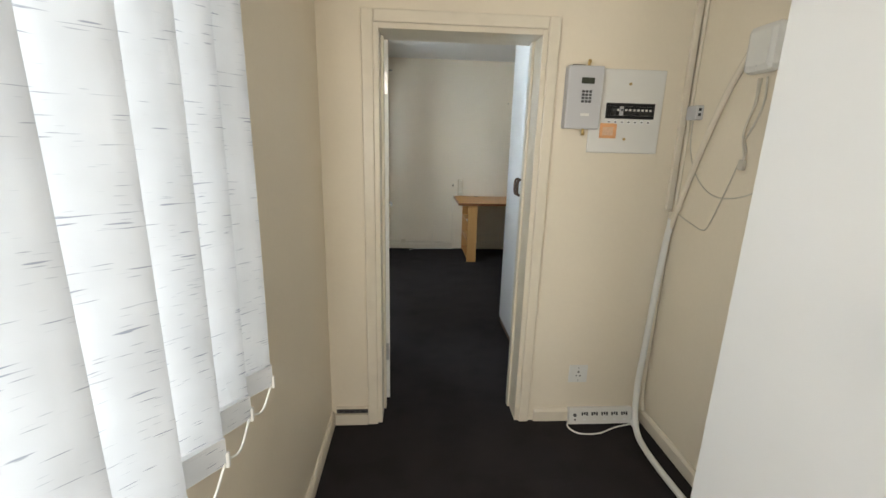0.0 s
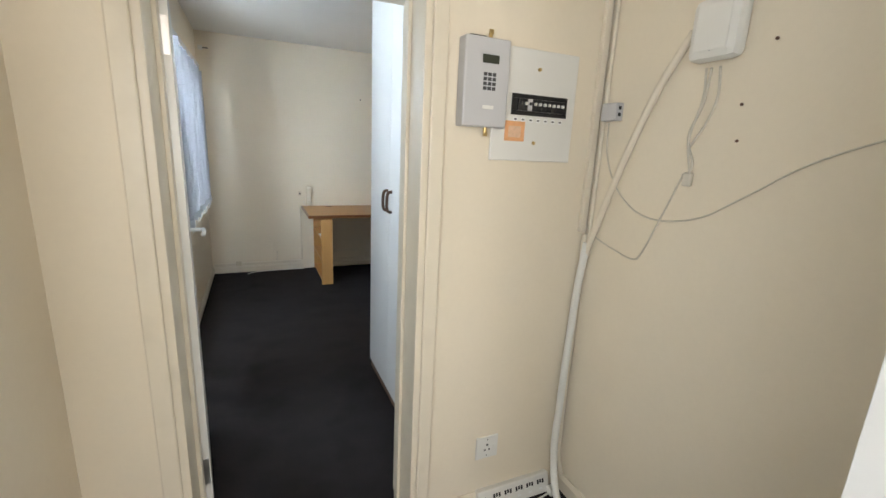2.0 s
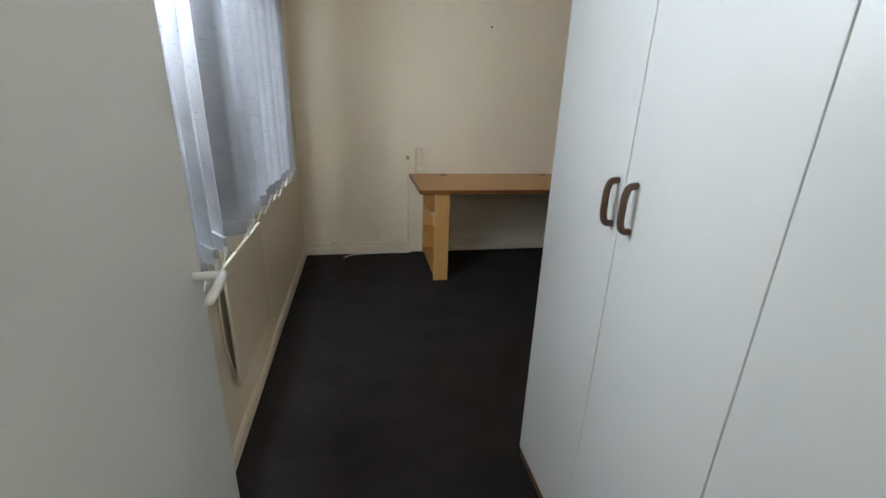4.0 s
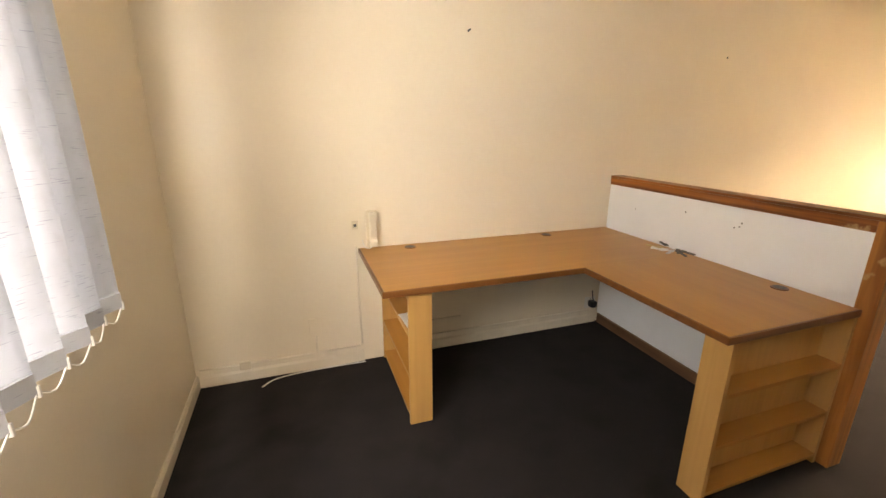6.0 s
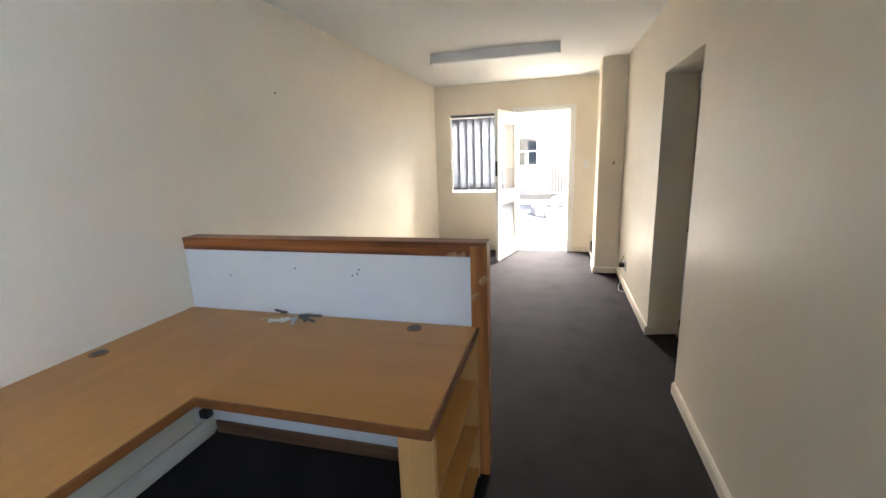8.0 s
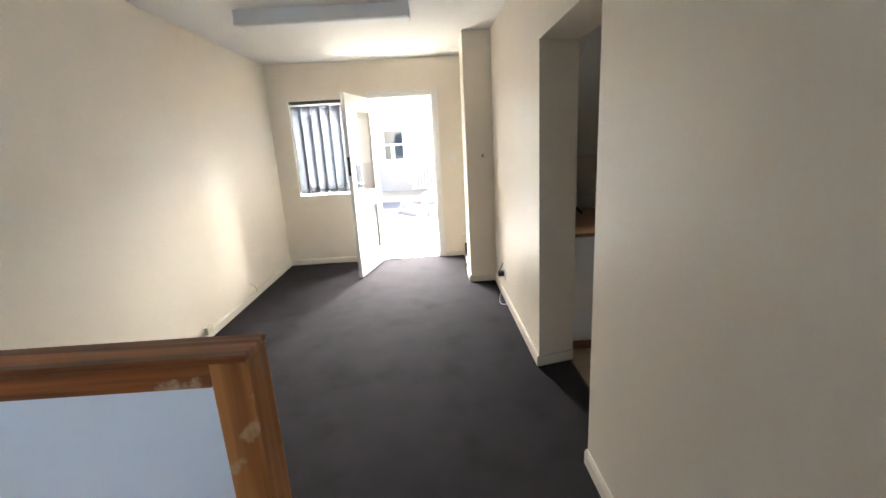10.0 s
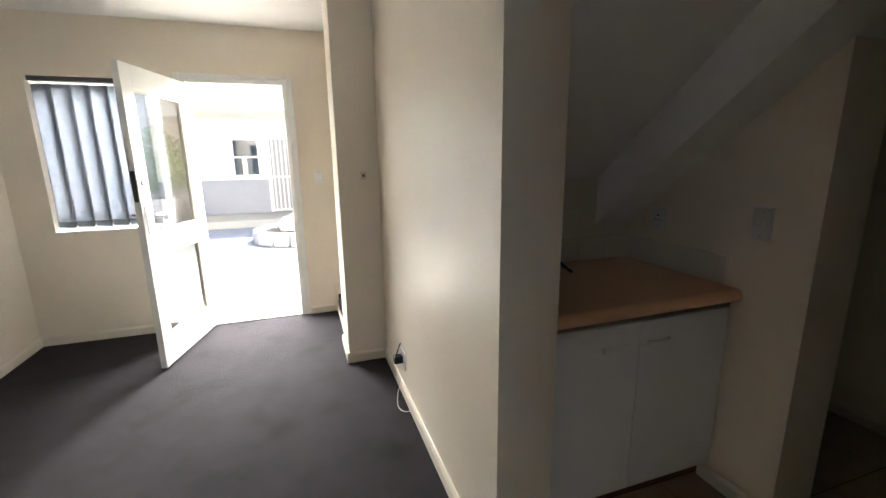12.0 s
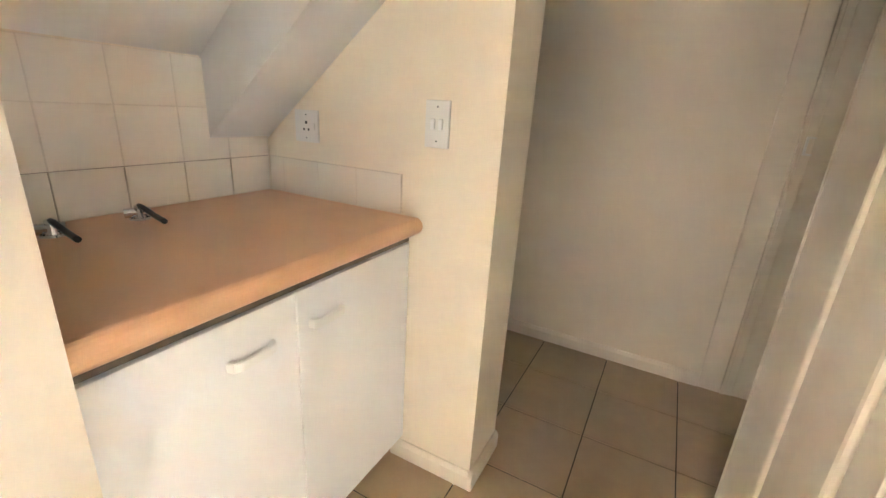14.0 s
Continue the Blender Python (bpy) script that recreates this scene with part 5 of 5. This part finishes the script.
def kitchen_frames():
    """Closed store door in the back wall, and the boxed end of the side wall that half hides it."""
    z1 = 2.02
    fr = thing("door_frame", (3.4, KB, 0), "cream painted wooden door frame beside a closed store door", "door frame", kind="structure")
    part("architrave", slab(3.318, 3.412, KB + 0.0005, KB + 0.016, 0.008, z1 + 0.06, bevel=0.004), M["frame"], fr)
    part("architrave", slab(2.60, 3.317, KB + 0.0005, KB + 0.016, z1, z1 + 0.06, bevel=0.004), M["frame"], fr)
    part("bead", slab(3.302, 3.3175, KB + 0.0005, KB + 0.022, 0.008, z1 - 0.001, bevel=0.004), M["frame"], fr)
    part("jamb", slab(3.272, 3.3015, KB + 0.0005, KB + 0.013, 0.008, z1 - 0.001, bevel=0.003), M["frame"], fr)
    k = bmesh.new()
    box(k, 3.268, 3.296, KB + 0.0135, KB + 0.030, 1.128, 1.135, 0.001)
    box(k, 3.268, 3.296, KB + 0.0135, KB + 0.030, 1.192, 1.199, 0.001)
    box(k, 3.289, 3.296, KB + 0.0135, KB + 0.030, 1.1355, 1.1915, 0.001)
    part("latch_keeper", k, M["plastic"], fr, "small white painted latch keeper")
    lf = thing("store_door", (2.96, KB, 0), "closed cream painted flush store door", "door")
    part("panel", slab(2.62, 3.267, KB + 0.0005, KB + 0.005, 0.012, z1 - 0.004, bevel=0.001), M["frame"], lf)
    bx = thing("wall_end_casing", (KW, 3.1, 0), "cream painted boards and mouldings casing the end of the wall", "casing", kind="structure")
    part("end_board", slab(KW - 0.142, KW + 0.014, 2.828, 2.8475, 0.006, ZC - 0.004, bevel=0.004), M["frame"], bx)
    part("side_board", slab(KW + 0.0005, KW + 0.012, 2.8485, 3.150, 0.006, ZC - 0.004, bevel=0.002), M["frame"], bx)
    part("bead", slab(KW + 0.0005, KW + 0.024, 3.1505, 3.180, 0.006, ZC - 0.004, bevel=0.008), M["frame"], bx)
    part("moulding", slab(KW + 0.0005, KW + 0.016, 3.1805, 3.30, 0.006, ZC - 0.004, bevel=0.006), M["frame"], bx)
    part("moulding", slab(KW + 0.0005, KW + 0.024, 3.3005, 3.465, 0.006, ZC - 0.004, bevel=0.010), M["frame"], bx)
    part("edge_strip", slab(KW + 0.0005, KW + 0.010, 3.4655, 3.56, 0.006, ZC - 0.004, bevel=0.003), M["frame"], bx)


kitchen_frames()


# ---- outside ----
def outside():
    solo("ground", slab(-900, 900, -900, 900, -0.45, -0.06), M["paving"], "pale sunlit concrete yard", "ground", kind="structure")
    bm = bmesh.new()
    for r in range(26):
        for k in range(30):
            x, y = 10.7 + r * 0.105, 1.2 + k * 0.212 + (0.106 if r % 2 else 0)
            box(bm, x, x + 0.098, y, y + 0.205, -0.06, -0.045)
    solo("brick_paving", bm, M["brickpave"], "grey brick paving band across the yard", "paving", kind="stuff", base=(12, 4, -0.06))
    f = 15.0
    b = thing("neighbour_building", (f, 5.5, -0.06), "white plastered building with a grey dado across the yard", "building")
    holes = [(5.74, 6.39, 1.02, 1.97), (4.55, 5.58, 0.12, 1.99)]
    us = sorted({-4, 14, *[v for h in holes for v in h[:2]]})
    for a, c in zip(us, us[1:]):
        h = [q for q in holes if q[0] <= a and q[1] >= c]
        for z0, z1 in (((0.95, h[0][2]), (h[0][3], 5.2)) if h and h[0][2] > 0.95 else ((1.99, 5.2),) if h else ((0.95, 5.2),)):
            part("wall", slab(f, f + 0.24, a, c, z0, z1), M["plaster"], b)
    bm = bmesh.new()
    box(bm, f - 0.01, f + 0.24, 5.58, 14, -0.06, 0.949)
    box(bm, f - 0.01, f + 0.24, -4, 4.55, -0.06, 0.949)
    part("dado", bm, M["dado"], b, "grey painted lower wall")
    part("back", slab(f + 2.5, f + 2.6, -4, 14, -0.06, 5.2), M["dado"], b)
    part("porch_slab", slab(12.9, f - 0.012, -4, 14, 2.42, 2.62, bevel=0.01), M["plaster"], b, "white porch roof")
    part("step", slab(13.6, f - 0.012, -4, 14, -0.06, 0.10, bevel=0.01), M["paving"], b)
    for y in (7.15, 2.6):
        part("column", slab(13.0, 13.26, y, y + 0.26, -0.06, 2.419, bevel=0.01), M["plaster"], b)
    part("roof", slab(12.9, f + 3, -4, 14, 5.2, 5.4), M["roof"], b)
    w = part("window", slab(f + 0.06, f + 0.10, 5.74, 6.39, 1.48, 1.53), M["white_gloss"], b)
    fr = bmesh.new()
    for a in ((5.74, 5.79, 1.02, 1.97), (6.34, 6.39, 1.02, 1.97)):
        box(fr, f + 0.02, f + 0.08, *a)
    for z in (1.02, 1.92):
        box(fr, f + 0.02, f + 0.08, 5.79, 6.34, z, z + 0.05)
    part("window_frame", fr, M["white_gloss"], w)
    for z0, z1 in ((1.07, 1.48), (1.53, 1.92)):
        part("pane", slab(f + 0.05, f + 0.056, 5.79, 6.34, z0, z1), M["dark_glass"], w)
    part("curtain", slab(f + 0.040, f + 0.048, 6.05, 6.16, 1.07, 1.48), M["plaster"], w)
    g = part("security_gate", slab(f - 0.05, f - 0.02, 5.50, 5.58, 0.12, 1.99), M["white_gloss"], b, "white barred steel gate")
    for k in range(9):
        part("bar", slab(f - 0.045, f - 0.025, 4.62 + k * 0.10, 4.655 + k * 0.10, 0.12, 1.97), M["white_gloss"], g)
    for z in (0.14, 0.98, 1.93):
        part("rail", slab(f - 0.048, f - 0.022, 4.56, 5.5, z, z + 0.045), M["white_gloss"], g)
    part("gate_recess", slab(f + 0.2, f + 0.22, 4.55, 5.58, 0.12, 1.99), M["dado"], b)
    # round planter with rocks
    pl = thing("round_planter", (11.55, 4.95, -0.06), "round grey stone planter with white rocks in the yard", "planter")
    for k in range(16):
        a = 2 * math.pi * k / 16
        bm = slab(-0.10, 0.10, -0.135, 0.135, -0.015, 0.22, bevel=0.03)
        bm.transform(Matrix.Translation((11.55 + 0.68 * math.cos(a), 4.95 + 0.68 * math.sin(a), -0.03)) @ Matrix.Rotation(a, 4, "Z"))
        part("stone", bm, M["rock"], pl)
    part("soil", rod(bmesh.new(), (11.55, 4.95, -0.055), (11.55, 4.95, 0.14), 0.60, seg=28), M["soil"], pl)
    rng = random.Random(8)
    for k in range(5):
        bm = bmesh.new()
        bmesh.ops.create_icosphere(bm, subdivisions=2, radius=0.17 + 0.1 * rng.random())
        for v in bm.verts:
            v.co *= 1 + 0.25 * noise.noise(v.co * 4 + Vector((k, 0, 0)))
        bm.transform(Matrix.Translation((11.45 + 0.3 * (rng.random() - 0.5), 4.85 - 0.13 * k + 0.25, 0.22 + 0.10 * (k % 3))))
        part("rock", bm, M["plaster"], pl)
    # potted shrub across the yard, seen mirrored in the glass of the open door
    px, py = 12.55, 0.62
    p = thing("potted_shrub", (px, py, -0.06), "bushy green shrub in a white tapered pot", "plant")
    part("pot", rod(bmesh.new(), (px, py, -0.06), (px, py, 0.62), 0.20, 0.33, 24), M["plaster"], p, "white tapered pot")
    part("soil", rod(bmesh.new(), (px, py, 0.615), (px, py, 0.63), 0.30, seg=20), M["soil"], p)
    tr = tube(bmesh.new(), curve_points([(px, py, 0.62), (px + 0.03, py, 1.0), (px - 0.02, py + 0.03, 1.7)], 5), 0.03, 7)
    for k in range(8):
        a = k * 1.05
        tube(tr, [(px, py, 0.9 + 0.09 * k), (px + 0.38 * math.cos(a), py + 0.38 * math.sin(a), 1.08 + 0.12 * k)], 0.011, 5)
    part("trunk", tr, M["bark"], p)
    lobes = [(0.0, 0.0, 1.95, 0.28), (0.30, 0.12, 1.62, 0.30), (-0.28, -0.20, 1.66, 0.27), (0.02, 0.34, 1.45, 0.26), (0.12, -0.36, 1.40, 0.28), (-0.34, 0.16, 1.30, 0.24), (0.20, 0.20, 1.02, 0.20), (-0.16, -0.22, 0.95, 0.20)]
    bm = bmesh.new()
    for k in range(1500):
        ox, oy, oz, lr = lobes[rng.randrange(len(lobes))]
        d = Vector((rng.gauss(0, 1), rng.gauss(0, 1), rng.gauss(0, 1))).normalized() * lr * (0.45 + 0.6 * rng.random())
        c = Vector((px + ox, py + oy, oz)) + d
        u = (d.normalized() + Vector((rng.gauss(0, 0.6), rng.gauss(0, 0.6), rng.gauss(0, 0.6)))).normalized()
        v = u.orthogonal().normalized()
        w = u.cross(v) * 0.3
        n = 0.045 + 0.03 * rng.random()
        tip, root_ = c + u * n, c - u * n
        bm.faces.new([bm.verts.new(q) for q in (root_, c + v * n * 0.42 + w * n * 0.3, tip, c - v * n * 0.42 + w * n * 0.3)])
    part("crown", bm, M["leaf"], p)
    # signboard outside the west windows
    s = thing("sign_board", (-1.30, 5.4, 0.0), "lilac shop sign with maroon letters outside the window", "sign")
    part("board", slab(-1.34, -1.31, 4.75, 7.4, 0.10, 2.35), M["sign"], s)
    part("band", slab(-1.309, -1.304, 4.75, 7.4, 0.10, 0.63), M["sign_dark"], s, "navy band")
    rg = bmesh.new()
    arc = [(6.06 + 0.085 * math.cos(a), 1.235 + 0.095 * math.sin(a)) for a in np.linspace(math.pi, 2 * math.pi, 12)]
    tube(rg, [(-1.302, 5.975, 1.50)] + [(-1.302, y, z) for y, z in arc] + [(-1.302, 6.145, 1.50)], 0.022, 6)
    part("letter", rg, M["sign_red"], s, "maroon letter")
    for bars in (((5.96, 6.20, 0.955, 0.985), (6.19, 6.23, 0.70, 0.985), (6.04, 6.19, 0.83, 0.86), (6.00, 6.19, 0.70, 0.73)), ((5.60, 5.64, 0.70, 0.985), (5.64, 5.80, 0.955, 0.985)), ((5.40, 5.44, 1.14, 1.50), (5.44, 5.62, 1.30, 1.33))):
        lt = bmesh.new()
        for q in bars:
            box(lt, -1.309, -1.3035, *q)
        part("letter", lt, M["sign_red"], s, "maroon letter")
    for k in range(9):
        y = 5.2 + k * 0.125
        loop = [(-1.303, y + 0.045 * math.cos(a), 0.40 + (0.10 if k % 3 else 0.15) * math.sin(a)) for a in np.linspace(0.6, 6.0, 12)]
        part("script_stroke", tube(bmesh.new(), loop, 0.009, 5), M["sign"], s, "pale script stroke")
    for y in (4.9, 7.2):
        part("post", slab(-1.37, -1.341, y, y + 0.06, -0.06, 2.35), M["alu"], s)
    o = thing("street_building", (-16, 4, -0.06), "pale building across the street", "building")
    part("wall", slab(-17, -16, -14, 22, -0.06, 4.2), M["plaster"], o)
    part("roof", slab(-17.4, -15.7, -14, 22, 4.2, 4.5), M["roof"], o)


outside()


# ---- tiles last ----
def floor_tiles():
    fl = solo("kitchen_floor", slab(KW - 1.06, KE, KB, YRB + 0.03, 0.0005, 0.003), M["grout"], "beige ceramic floor tiles with dark joints", "floor", kind="structure")
    me = None
    p, g = 0.3375, 0.005
    ox, oy = 4.168, 2.781
    for i in range(-6, 4):
        for j in range(-3, 6):
            x0, x1, y0, y1 = ox + i * p + g / 2, ox + (i + 1) * p - g / 2, oy + j * p + g / 2, oy + (j + 1) * p - g / 2
            x0, x1, y0, y1 = max(x0, KW - 1.05), min(x1, KE), max(y0, KB), min(y1, YRB + 0.03)
            if x1 - x0 < 0.02 or y1 - y0 < 0.02:
                continue
            full = abs(x1 - x0 - (p - g)) < 1e-6 and abs(y1 - y0 - (p - g)) < 1e-6
            if full and me:
                t = new("tile", me)
            else:
                bm = slab(-(x1 - x0) / 2, (x1 - x0) / 2, -(y1 - y0) / 2, (y1 - y0) / 2, 0, 0.0045, bevel=0.0012, seg=1)
                t = part("tile", bm, M["tile"])
                if full:
                    me = t.data
            t.location = ((x0 + x1) / 2, (y0 + y1) / 2, 0.0025)
            t.parent = fl


def wall_tiles():
    def field(name, axis, at, sgn, lo, hi, z0, zs, us, grout, label):
        deep = 0.002 if grout == "wall_grout" else 0.0062
        bed = slab(at, at + sgn * deep, lo, hi, z0, zs[-1]) if axis == 0 else slab(lo, hi, at, at + sgn * deep, z0, zs[-1])
        wt = solo(name, bed, M[grout], label, "wall tiles", kind="structure")
        for za, zb in zip([z0] + zs, zs):
            for a, b in zip(us, us[1:]):
                g = 0.0012
                q = (a + g, b - g, za + g, zb - g)
                d = sorted((at + sgn * 0.001, at + sgn * 0.0075))
                bm = slab(*d, *q, bevel=0.001, seg=1) if axis == 0 else slab(q[0], q[1], *d, q[2], q[3], bevel=0.001, seg=1)
                t = part("tile", bm, M["wall_tile"])
                t.parent = wt
    us = [KS + 0.008, 3.403, 3.552, 3.710, 3.867, 4.025, YRB - 0.002]
    field("wall_tiles_low", 0, KE, -1, KS + 0.007, YRB - 0.001, 0.9112, [1.030], us, "wall_grout", "low row of white glazed tiles with stained joints behind the counter")
    field("wall_tiles_upper", 0, KE, -1, KS + 0.007, YRB - 0.001, 1.0302, [1.183, 1.320], us, "clean_grout", "white glazed wall tiles with pale joints under the stairs")
    field("wall_tiles_stub", 1, KS, 1, 4.42, KE - 0.009, 0.9112, [1.030], [4.42, 4.59, 4.75, 4.91, KE - 0.009], "clean_grout", "low row of white glazed wall tiles above the counter")


floor_tiles()
wall_tiles()
